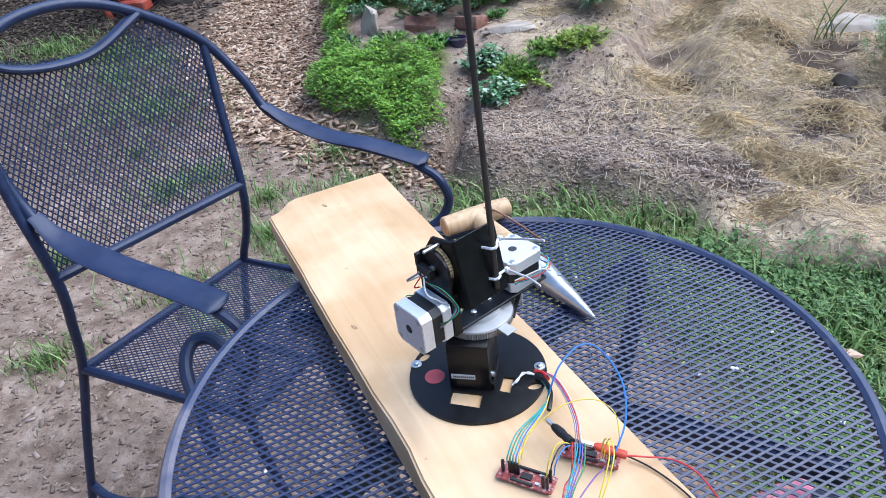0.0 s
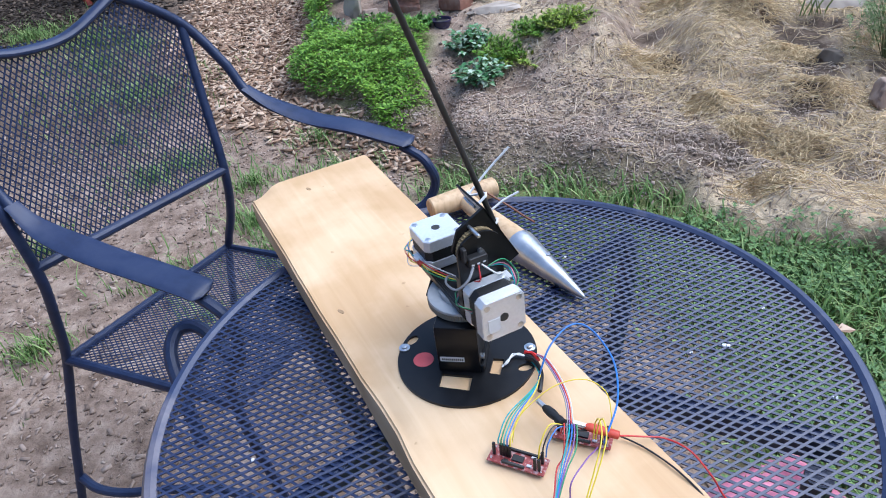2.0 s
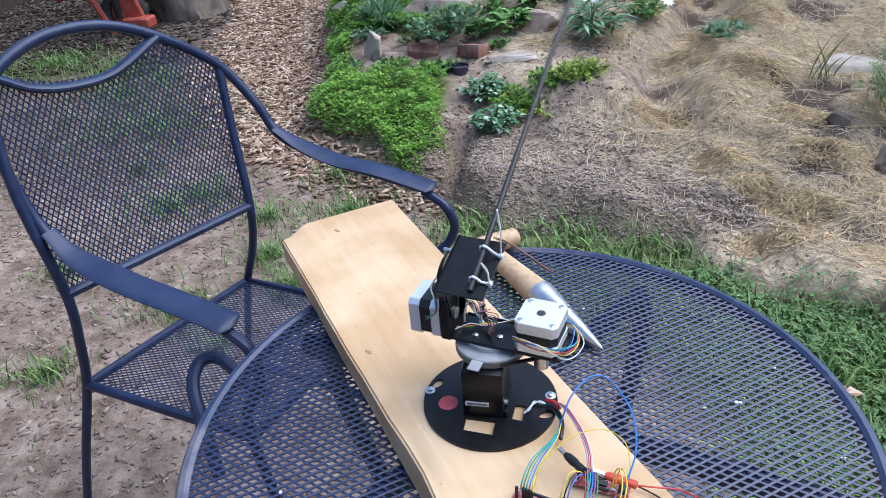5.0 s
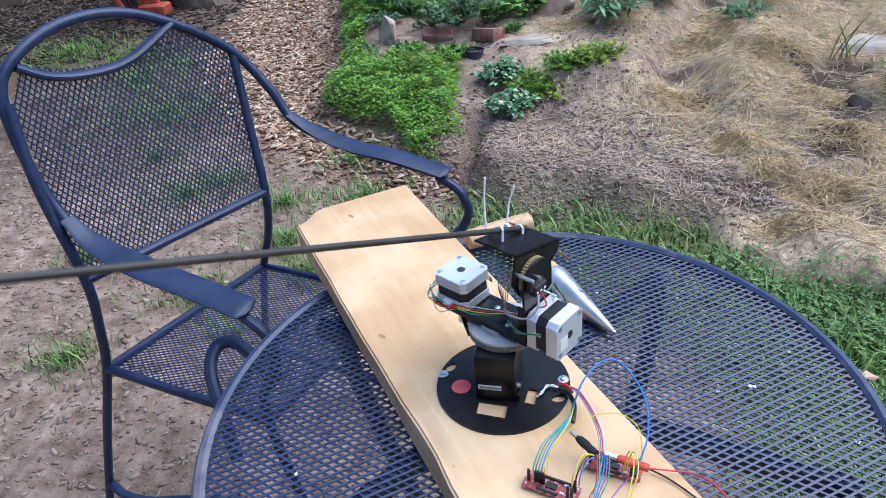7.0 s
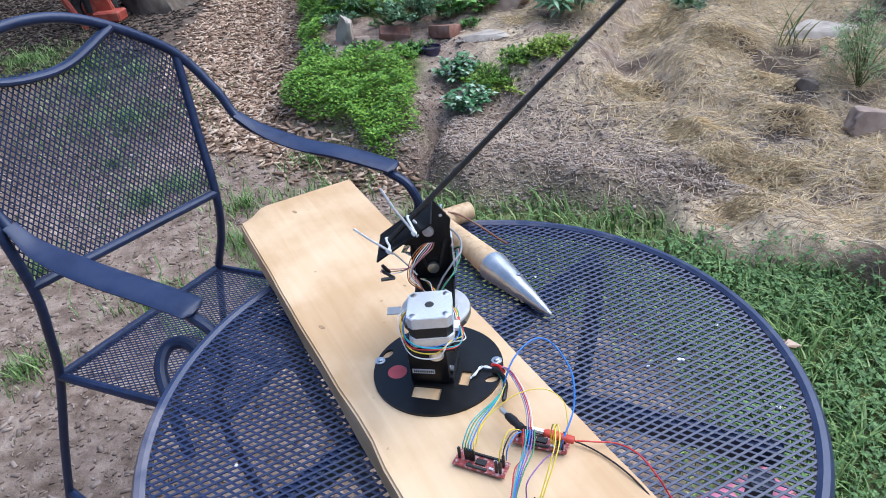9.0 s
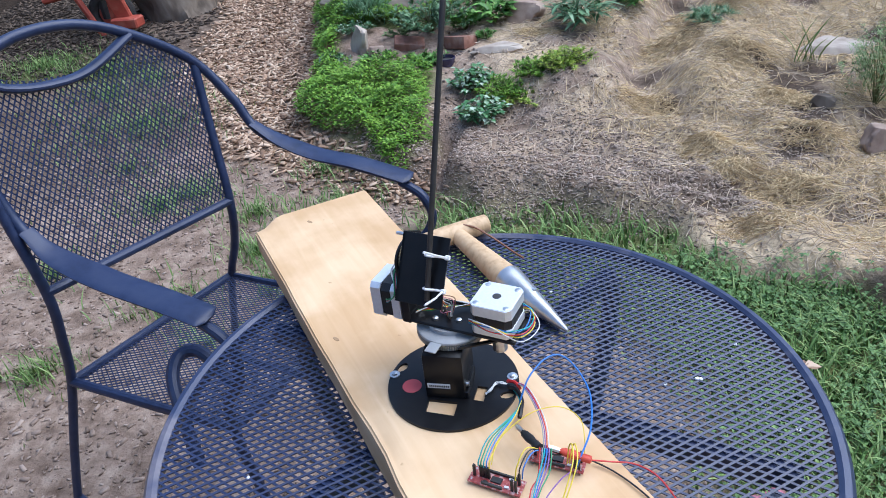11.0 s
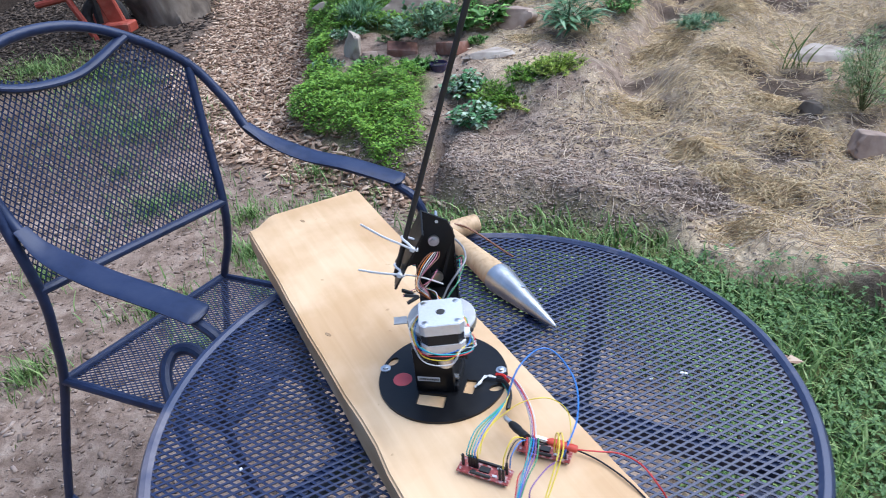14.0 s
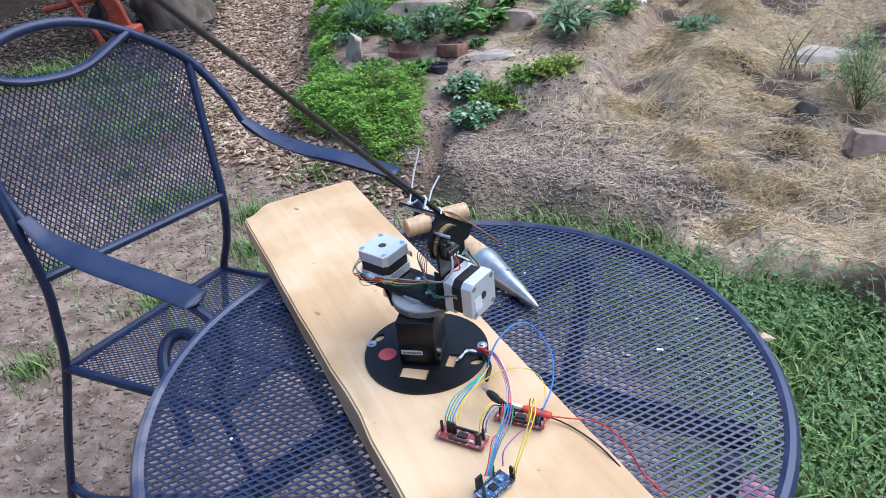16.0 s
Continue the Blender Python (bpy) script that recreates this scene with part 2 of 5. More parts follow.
M_W = {n: plain(n + "_wire_sheath", c) for n, c in dict(
    blue=(0.04, 0.18, 0.55), teal=(0.02, 0.34, 0.36), green=(0.04, 0.26, 0.11), yellow=(0.78, 0.60, 0.04), red=(0.55, 0.03, 0.03),
    purple=(0.22, 0.10, 0.32), white=(0.68, 0.68, 0.66), grey=(0.30, 0.30, 0.31), black=(0.012, 0.012, 0.014), brown=(0.20, 0.08, 0.04),
    orange=(0.65, 0.20, 0.03), pink=(0.60, 0.22, 0.30)).items()}
M_REDBOOT = plain("red_rubber_boot", (0.55, 0.06, 0.03), 0.5)
M_PINK = grain("pink_net_cloth", ((0.35, 0.08, 0.14), (0.62, 0.25, 0.33)), 90, 5, 0.8)
M_CART = grain("weathered_red_paint", ((0.20, 0.035, 0.02), (0.36, 0.065, 0.04), (0.42, 0.14, 0.09)), 18, 7, 0.55, bump=0.1)
# Dark board grain for the added walls that nothing in view shows.
M_UNSEEN_WALL = grain("unseen_wall_boards", ((0.06, 0.05, 0.035), (0.13, 0.11, 0.075)), 6, 6, 0.85, bump=0.3, stretch=(6, 6, 0.3))
M_TYRE = grain("dusty_rubber", ((0.02, 0.02, 0.02), (0.055, 0.05, 0.047)), 40, 5, 0.85)
M_BARK = grain("grey_bark", ((0.035, 0.026, 0.02), (0.13, 0.10, 0.075), (0.24, 0.2, 0.16)), 16, 9, 0.9, bump=1.0, stretch=(1, 1, 0.35))
M_ROCK = grain("pinkish_sandstone", ((0.15, 0.10, 0.078), (0.33, 0.245, 0.195), (0.48, 0.385, 0.31)), 14, 9, 0.9, bump=1.0)
M_PALE_ROCK = grain("pale_limestone", ((0.22, 0.175, 0.14), (0.42, 0.355, 0.295), (0.54, 0.475, 0.40)), 14, 9, 0.9, bump=0.9)
M_BRICK = grain("old_red_brick", ((0.12, 0.06, 0.042), (0.27, 0.125, 0.085), (0.36, 0.24, 0.19)), 25, 9, 0.9, bump=0.9)
M_BLUE_POT = grain("dark_glazed_pot", ((0.02, 0.018, 0.04), (0.07, 0.06, 0.12)), 20, 4, 0.25)
M_TERRA = grain("terracotta", ((0.30, 0.14, 0.09), (0.46, 0.25, 0.17)), 20, 6, 0.8, bump=0.2)


def leafy(name, dark, mid, light, rough=0.55):
    mt = grain(name, (dark, mid, light), 25, 4, rough, island=0.75, spec=0.3)
    b = mt.node_tree.nodes["Principled BSDF"]
    b.inputs["Subsurface Weight"].default_value = 0.0
    return mt


M_COVER = leafy("creeping_cover_leaf", (0.062, 0.148, 0.012), (0.130, 0.270, 0.024), (0.25, 0.41, 0.05))
M_GRASS = leafy("grass_blade", (0.065, 0.135, 0.032), (0.15, 0.25, 0.066), (0.31, 0.40, 0.15))
M_HERB = leafy("herb_leaf", (0.065, 0.16, 0.03), (0.125, 0.28, 0.055), (0.23, 0.41, 0.105), 0.45)
M_DARKLEAF = leafy("blue_green_leaf", (0.055, 0.13, 0.055), (0.12, 0.24, 0.11), (0.25, 0.38, 0.22), 0.45)
M_VARIEG = leafy("white_edged_leaf", (0.04, 0.13, 0.04), (0.10, 0.24, 0.09), (0.50, 0.58, 0.46), 0.5)
M_LIME = leafy("yellow_green_leaf", (0.14, 0.24, 0.025), (0.26, 0.38, 0.05), (0.46, 0.50, 0.09))
M_IRISLEAF = leafy("yellowing_sword_leaf", (0.10, 0.16, 0.04), (0.22, 0.28, 0.08), (0.48, 0.42, 0.16))
M_CLOD = leafy("soil_clod", (0.14, 0.105, 0.084), (0.26, 0.205, 0.168), (0.38, 0.31, 0.26), 0.95)
M_CLOVER = leafy("clover_leaf", (0.045, 0.10, 0.026), (0.09, 0.175, 0.05), (0.17, 0.28, 0.09))
M_LITTER = leafy("trodden_litter", (0.17, 0.122, 0.094), (0.275, 0.207, 0.165), (0.40, 0.315, 0.26), 0.9)
M_PURPLE = leafy("purple_leaf", (0.06, 0.018, 0.06), (0.13, 0.045, 0.13), (0.22, 0.1, 0.2))
M_FEATHER = leafy("feathery_leaf", (0.10, 0.17, 0.06), (0.19, 0.29, 0.11), (0.34, 0.43, 0.19))
M_PETAL = plain("white_petal", (0.8, 0.8, 0.8), 0.6)
M_STEM = leafy("plant_stem", (0.06, 0.09, 0.03), (0.13, 0.15, 0.06), (0.22, 0.2, 0.1))
M_STRAW = leafy("dry_straw", (0.36, 0.26, 0.14), (0.66, 0.50, 0.29), (0.84, 0.69, 0.43), 0.7)
M_GREYSTRAW = leafy("weathered_straw", (0.30, 0.23, 0.17), (0.53, 0.43, 0.325), (0.74, 0.615, 0.475), 0.75)
M_GOLD = leafy("golden_straw", (0.40, 0.29, 0.15), (0.66, 0.50, 0.29), (0.86, 0.71, 0.46), 0.7)
M_SHADED_LITTER = leafy("shaded_leaf_litter", (0.02, 0.014, 0.011), (0.06, 0.045, 0.035), (0.16, 0.12, 0.09), 0.85)
M_CHIP = leafy("wood_chip", (0.13, 0.075, 0.047), (0.36, 0.235, 0.155), (0.64, 0.49, 0.36), 0.8)
M_BIT = leafy("bark_litter", (0.20, 0.15, 0.115), (0.37, 0.29, 0.235), (0.56, 0.465, 0.385), 0.85)

# ---- ground ----
def bed_edge(y):
    """x of the planted bed's edge towards the chip path."""
    return -0.62 - 0.55 * smooth(1.6, 2.6, y) - 0.35 * smooth(2.6, 4.5, y)


def bed_front(x):
    """y at which the bed starts, seen from the table."""
    return 1.64 + 0.22 * smooth(-0.15, -0.42, x) - 0.12 * smooth(0, 0.45, x) - 0.28 * smooth(0.4, 0.7, x) - 0.24 * smooth(0.65, 1.1, x)


def bed_part(x, y):
    f = bed_front(x) + 0.05 * noise.noise(Vector((x * 4, y * 4, 7)))
    return smooth(bed_edge(y) - 0.1, bed_edge(y) + 0.25, x) * smooth(f - 0.09, f + 0.09, y)


def height(x, y):
    bed = bed_part(x, y)
    return bed * (0.06 + 0.13 * max(0, min(y, 7) - 1.7) * (1 - 0.35 * smooth(0.2, 1.2, x))) + (1 - bed) * 0.03 * max(0, min(y, 7) - 1.7)


def gully(y):
    """x of the washed-out trough that divides the planted mound from the straw."""
    return 0.45 + 0.23 * (y - 2.4) + 0.05 * math.sin(4 * y)


def rough_height(x, y):
    """The height with clods, straw heaps, the trough and the eroded edge of the bed."""
    v = Vector((x, y, 0))
    z = height(x, y) + 0.010 * noise.noise(v * 3) + 0.006 * noise.noise(v * 11)
    bed = bed_part(x, y)
    right = smooth(0.35, 0.75, x)
    z += bed * (0.050 * noise.noise(v * 2.1 + Vector((5, 1, 0))) + (0.026 + 0.026 * right) * noise.noise(v * 5.5) + 0.022 * abs(noise.noise(v * 9)) + 0.014 * noise.noise(v * 15))
    d, along = x - gully(y), smooth(2.15, 2.5, y)
    z += bed * along * (0.045 * smooth(-0.05, -0.13, d) * smooth(-0.75, -0.35, d) - 0.065 * math.exp(-(d / 0.15) ** 2) + 0.055 * math.exp(-((d - 0.33) / 0.17) ** 2))
    f = bed_front(x)
    z += bed * 0.045 * math.exp(-((y - f - 0.10) / 0.13) ** 2) * smooth(-0.42, -0.30, x) * smooth(0.45, 0.15, x)
    z -= 0.13 * math.exp(-((x + 0.36) / 0.045) ** 2) * smooth(1.70, 1.80, y) * (1 - smooth(2.05, 2.30, y))
    return z


def cover_right(y):
    """x of the creeping cover's edge towards the bed."""
    w = 0.05 * noise.noise(Vector((y * 5, 2, 6)))
    pocket = smooth(2.66, 2.78, y) * (1 - smooth(3.12, 3.32, y))
    return (-0.44 + w) * (1 - pocket) * (1 - smooth(3.1, 3.6, y)) + (bed_edge(y) + 0.19 + w) * pocket * (1 - smooth(3.1, 3.6, y)) + (bed_edge(y) + 0.85 + w) * smooth(3.1, 3.6, y)


def zones(x, y):
    """How much of turf, chips and straw covers the place."""
    w = 0.16 * noise.noise(Vector((x * 2.2, y * 2.2, 3)))
    bed = bed_part(x, y)
    chips = (1 - bed) * smooth(-0.15, 0.15, x + 1.55 + 0.5 * smooth(2.4, 3.4, y) + 0.35 * smooth(3.6, 5.0, y) + w) * smooth(2.30, 2.60, y + 0.45 * x + 0.9 + w * 1.5) * smooth(0.1, -0.25, x + 0.25 + w)
    turf = (1 - bed) * max(smooth(0.30, 0.55, x + w), smooth(-0.5, -0.2, x) * smooth(0.95, 1.2, y + w)) * max(0.22 + 0.78 * smooth(0.45, 0.68, math.hypot(x - 0.2, y - 0.3) + w), 0.85 * smooth(0.0, 0.25, x + w))
    edge = cover_right(y)
    cover = bed * smooth(edge + 0.04, edge - 0.05, x + 0.4 * w)
    bare = smooth(-0.05, -0.22, noise.noise(Vector((x * 3.3, y * 3.3, 21))) + 0.25 * noise.noise(Vector((x * 9, y * 9, 2))))
    slope = smooth(0.62, 0.30, x + w) * smooth(2.45, 2.15, y + w)
    steep = smooth(0.0, -0.06, x - gully(y)) * smooth(-0.20, -0.12, x - gully(y)) * smooth(2.2, 2.5, y)
    straw = bed * smooth(-0.45, 0.0, x + 0.12 * (y - 2.4) + w) * (1 - cover) * (1 - 0.9 * bare) * (1 - 0.62 * slope) * (1 - 0.8 * steep)
    lawn = max(smooth(0.35, 0.1, math.hypot(x + 2.55, (y - 3.35) * 1.3) + w), smooth(0.45, 0.2, math.hypot(x + 2.9, y - 5.1) + w), smooth(0.5, 0.2, math.hypot(x + 3.1, y - 3.5) + w))
    return min(1, max(turf, cover, lawn)), chips, straw


def dark_soil_and_shade(x, y):
    """Path-end soil darkened for shrub shade; darker soil behind the chair and in the straw."""
    w = 0.2 * noise.noise(Vector((x * 2, y * 2, 5)))
    if x < -1.2:
        chips = zones(x, y)[1]
        behind = 0.55 * smooth(-1.55, -1.85, x + w) * smooth(1.7, 2.1, y + w) * (1 - chips)
        # The second term puts the shade under shrubs into the soil colour.
        return max(behind, smooth(-2.5, -2.8, x + w + 0.4 * max(0, y - 4.6)) * smooth(3.5, 3.8, y + w))
    if x < 0.2 or bed_part(x, y) < 0.01:
        return 0.0
    patch = noise.noise(Vector((x * 3.3, y * 3.3, 21))) + 0.25 * noise.noise(Vector((x * 9, y * 9, 2)))
    return 0.75 * smooth(-0.12, -0.30, patch) * bed_part(x, y) * smooth(0.2, 0.6, x)


def ground():
    def axis(lo, hi, fine, a, b, coarse):
        out, v = [], lo
        while v < hi:
            out.append(v)
            v += fine if a <= v < b else min(coarse, max(fine, 0.25 * max(a - v, v - b)))
        return out + [hi]

    xs, ys = axis(-60, 60, 0.03, -3.6, 2.6, 15), axis(-60, 60, 0.03, -0.4, 5.6, 15)
    v = [(x, y, rough_height(x, y) if (-4 < x < 3 and -1 < y < 6.5) else height(x, y)) for y in ys for x in xs]
    n = len(xs)
    f = [(j * n + i, j * n + i + 1, (j + 1) * n + i + 1, (j + 1) * n + i) for j in range(len(ys) - 1) for i in range(n - 1)]
    me = bpy.data.meshes.new("ground")
    me.from_pydata(v, [], f)
    me.materials.append(M_GROUND)
    me.polygons.foreach_set("use_smooth", [True] * len(f))
    col = me.color_attributes.new("zones", "FLOAT_COLOR", "POINT")
    col.data.foreach_set("color", [c for x, y, z in v for c in (*zones(x, y), dark_soil_and_shade(x, y))])
    return tagged(new("ground", me), "trodden garden soil with chips, straw mulch and turf", "ground", kind="structure")


ground()


def light_block_walls():
    """Plain board walls added far out of view to hold back low sky light."""
    for name, x0, x1, y0, y1 in (("added_wall_north", -7, 7, 8.0, 8.2), ("added_wall_south", -7, 7, -6.2, -6.0), ("added_wall_west", -7.2, -7.0, -6.2, 8.2), ("added_wall_east", 7.0, 7.2, -6.2, 8.2)):
        ob = Build().box(x0, x1, y0, y1, -0.2, 3.6, 0.01).put(name, M_UNSEEN_WALL, None, "added dark board wall out of view that blocks low sky light")
        tagged(ob, category="wall", kind="structure")


light_block_walls()


def scatter_object(name, build, mat, label, category):
    ob = build.put(name, mat, sharp=0)
    return tagged(ob, label, category, kind="stuff")


def sliver(b, x, y, z, length, width, thick, yaw, tilt):
    """A flat split piece of wood, lying."""
    m = pose(x, y, z, tilt * math.cos(yaw * 3), tilt, math.degrees(yaw))
    l, w, t = length / 2, width / 2, thick / 2
    b.add([(-l, -w * 0.6, -t), (-l * 0.8, w, -t), (l, w * 0.3, -t), (l * 0.7, -w, -t), (-l, -w * 0.4, t), (-l * 0.8, w * 0.8, t), (l * 0.9, w * 0.2, t), (l * 0.7, -w * 0.8, t)],
          [(3, 2, 1, 0), (4, 5, 6, 7), (0, 1, 5, 4), (1, 2, 6, 5), (2, 3, 7, 6), (3, 0, 4, 7)], 0, m)


def wood_chips():
    b = Build()
    for _ in range(42000):
        x, y = R.uniform(-3.2, -0.3), R.uniform(1.2, 5.6)
        if R.random() > zones(x, y)[1] * 1.1:
            continue
        s = R.uniform(0.55, 1.6)
        sliver(b, x, y, rough_height(x, y) + 0.004 + R.random() * 0.008, 0.040 * s, R.uniform(0.008, 0.020) * s, 0.005, R.uniform(0, 6.28), R.uniform(-22, 22))
    scatter_object("wood_chips", b, M_CHIP, "pale brown wood chips covering the garden path", "wood chips")
    b = Build()
    for _ in range(17000):
        x, y = R.uniform(-2.6, 0.6), R.uniform(-0.35, 2.2)
        if zones(x, y)[1] > 0.5 or R.random() < 0.45 * smooth(-0.1, 0.4, noise.noise(Vector((x * 1.3, y * 1.3, 8)))):
            continue
        s = R.uniform(0.18, 0.62) if R.random() < 0.93 else 1.0
        sliver(b, x, y, rough_height(x, y) + 0.002, 0.026 * s, R.uniform(0.008, 0.020) * s, 0.007 * s, R.uniform(0, 6.28), R.uniform(-12, 12))
    scatter_object("bark_litter", b, M_LITTER, "small bark and twig litter on bare soil", "litter")
    b = Build()
    for _ in range(26000):
        x, y = R.uniform(-0.75, 1.1), R.uniform(1.5, 2.6)
        if bed_part(x, y) < 0.15 or R.random() > 1.25 - (y - 1.55) * 1.3:
            continue
        s = R.uniform(0.15, 0.5)
        sliver(b, x, y, rough_height(x, y) + 0.003, 0.036 * s, R.uniform(0.004, 0.012) * s, 0.004, R.uniform(0, 6.28), R.uniform(-25, 25))
    scatter_object("mulch_litter", b, M_BIT, "greyish shredded mulch on the sloping bed edge", "mulch")


def shaded_litter():
    # Leaves coloured dark to match the shade painted into this soil.
    b = Build()
    for _ in range(7000):
        x, y = R.uniform(-4.4, -2.3), R.uniform(3.3, 5.6)
        if x > -2.3 or R.random() > dark_soil_and_shade(x, y):
            continue
        sliver(b, x, y, rough_height(x, y) + 0.006, R.uniform(0.02, 0.055), R.uniform(0.01, 0.03), 0.004, R.uniform(0, 6.28), R.uniform(-25, 25))
    scatter_object("leaf_litter", b, M_SHADED_LITTER, "fallen leaves at the end of the path, darkened for shade", "leaf litter")


def straw():
    def strands(name, count, mat, label, keep, length):
        b = Build()
        made = 0
        while made < count:
            x, y = R.uniform(-0.6, 2.6), R.uniform(0.95, 5.4)
            if R.random() > keep(x, y):
                continue
            made += 1
            lump = noise.noise(Vector((x * 3, y * 3, 1)))
            a = 3.0 * noise.noise(Vector((x * 1.7, y * 1.7, 4))) + R.gauss(0, 1.3)
            l = length * R.uniform(0.4, 1.2)
            z = rough_height(x, y) + 0.004 + 0.02 * max(0, lump) * R.random()
            bend, w = R.uniform(-0.35, 0.35), R.uniform(0.0006, 0.0015)
            p = [Vector((x, y, z))]
            for k in range(2):
                aa = a + bend * (k + 1)
                q = p[-1] + Vector((math.cos(aa), math.sin(aa), 0)) * (l / 2)
                q.z = rough_height(q.x, q.y) + 0.003 + 0.014 * R.random()
                p.append(q)
            v = []
            sd = Vector((-math.sin(a), math.cos(a), 0)) * w
            for q in p:
                v += [q - sd, q + sd, q + Vector((0, 0, w * 1.6))]
            b.add(v, [(0, 1, 4, 3), (1, 2, 5, 4), (2, 0, 3, 5), (3, 4, 7, 6), (4, 5, 8, 7), (5, 3, 6, 8)])
        scatter_object(name, b, mat, label, "straw")

    strands("straw_mulch", 42000, M_STRAW, "loose golden straw mulch over the garden bed",
            lambda x, y: zones(x, y)[2] * smooth(0.15, 0.75, x + 0.35 * (y - 2.2) + 0.35 * noise.noise(Vector((x * 2, y * 2, 9)))), 0.068)
    strands("weathered_straw", 26000, M_GREYSTRAW, "greyed and matted straw on the bed", lambda x, y: max(zones(x, y)[2], 0.25 * bed_part(x, y) * smooth(-0.35, -0.1, x)), 0.06)


def blade(b, x, y, z, h, w, lean, yaw):
    c, s = math.cos(yaw), math.sin(yaw)
    v = []
    for k, (t, ww) in enumerate(((0, 1), (0.4, 0.9), (0.75, 0.6))):
        o = lean * h * t * t
        px_, py_, pz_ = x + c * o, y + s * o, z + h * t * (1 - 0.25 * lean * t)
        v += [(px_ - s * w * ww, py_ + c * w * ww, pz_), (px_ + s * w * ww, py_ - c * w * ww, pz_)]
    o = lean * h
    v.append((x + c * o, y + s * o, z + h * (1 - 0.25 * lean)))
    b.add(v, [(0, 1, 3, 2), (2, 3, 5, 4), (4, 5, 6)])


def leaf(b, p, d, n, l, w, slot=0):
    """A folded pointed leaf from p along d, with its upper side towards n."""
    d = d.normalized()
    s = d.cross(n)
    if s.length < 1e-4:
        s = d.orthogonal()
    s.normalize()
    u = s.cross(d)
    v = [p, p + d * l * 0.45 + s * w / 2 + u * w * 0.12, p + d * l + u * (-0.15 * l), p + d * l * 0.45 - s * w / 2 + u * w * 0.12, p + d * l * 0.5 - u * w * 0.06]
    b.add(v, [(0, 4, 1), (1, 4, 2), (2, 4, 3), (3, 4, 0)], slot)


def grass():
    b = Build()
    patches = [(-2.6, 3.35, 0.30, 500), (-2.9, 5.1, 0.35, 800), (-3.1, 3.5, 0.4, 900), (-1.45, 1.75, 0.25, 420), (-1.95, 2.55, 0.40, 900), (-2.35, 2.95, 0.40, 800), (-2.2, 3.2, 0.15, 200), (-1.75, 2.05, 0.30, 220), (-2.1, 2.5, 0.30, 160), (-1.35, 1.85, 0.18, 260), (-0.85, 2.0, 0.12, 160), (-1.10, 1.10, 0.16, 350), (-0.93, 1.42, 0.12, 300), (-0.78, 1.24, 0.14, 350), (-1.62, 1.28, 0.12, 200), (-1.02, 1.68, 0.14, 260), (-0.72, 1.72, 0.16, 420), (-1.35, 0.78, 0.12, 260), (-1.55, 0.55, 0.1, 120), (-0.9, 0.95, 0.1, 130)]
    for cx, cy, r, n in patches:
        for _ in range(n):
            a, q = R.uniform(0, 6.28), r * abs(R.gauss(0, 0.55))
            x, y = cx + q * math.cos(a) * 1.3, cy + q * math.sin(a)
            blade(b, x, y, rough_height(x, y), R.uniform(0.02, 0.07), R.uniform(0.0012, 0.0026), R.uniform(0.2, 1.2), R.uniform(0, 6.28))
    made = 0
    while made < 33000:
        x, y = R.uniform(-0.6, 2.4), R.uniform(-0.5, 1.75)
        if math.hypot(x - 0.2, y - 0.3) < 0.5 and R.random() < 0.25:
            continue
        if bed_part(x, y) > 0.4 or R.random() > zones(x, y)[0] * 1.15:
            continue
        thin = smooth(0.75, 0.35, x) * smooth(0.9, 1.1, y)
        if R.random() < 0.55 * thin:
            continue
        made += 1
        blade(b, x, y, rough_height(x, y), R.uniform(0.022, 0.075), R.uniform(0.0014, 0.0036), R.uniform(0.2, 1.3), R.uniform(0, 6.28))
    scatter_object("grass", b, M_GRASS, "uneven green grass beside the patio table", "grass")
    b = Build()
    made = 0
    while made < 13000:
        x, y = R.uniform(0.3, 2.2), R.uniform(-0.4, 1.35)
        if R.random() > zones(x, y)[0] * smooth(-0.35, 0.25, noise.noise(Vector((x * 3, y * 3, 2)))):
            continue
        made += 1
        z = rough_height(x, y) + R.uniform(0.015, 0.045)
        for k in range(3):
            a = R.uniform(0, 0.6) + 2.09 * k
            leaf(b, Vector((x, y, z)), Vector((math.cos(a), math.sin(a), 0.1)), Vector((0, 0, 1)), R.uniform(0.006, 0.013), R.uniform(0.006, 0.011))
    scatter_object("clover", b, M_CLOVER, "low clover leaves growing in the grass", "clover")
    b = Build()
    made = 0
    while made < 1500:
        x, y = R.uniform(0.6, 2.6), R.uniform(3.5, 5.0)
        if y < 3.75 + 0.25 * noise.noise(Vector((x * 3, 1, 1))) + 0.3 * smooth(1.2, 2.2, -x + 2.6) or R.random() < 0.4:
            continue
        made += 1
        blade(b, x, y, rough_height(x, y), R.uniform(0.06, 0.16), R.uniform(0.003, 0.007), R.uniform(0.2, 1.2), R.uniform(0, 6.28))
    scatter_object("far_grass", b, M_DARKLEAF, "tall weedy grass behind the straw bed", "grass")


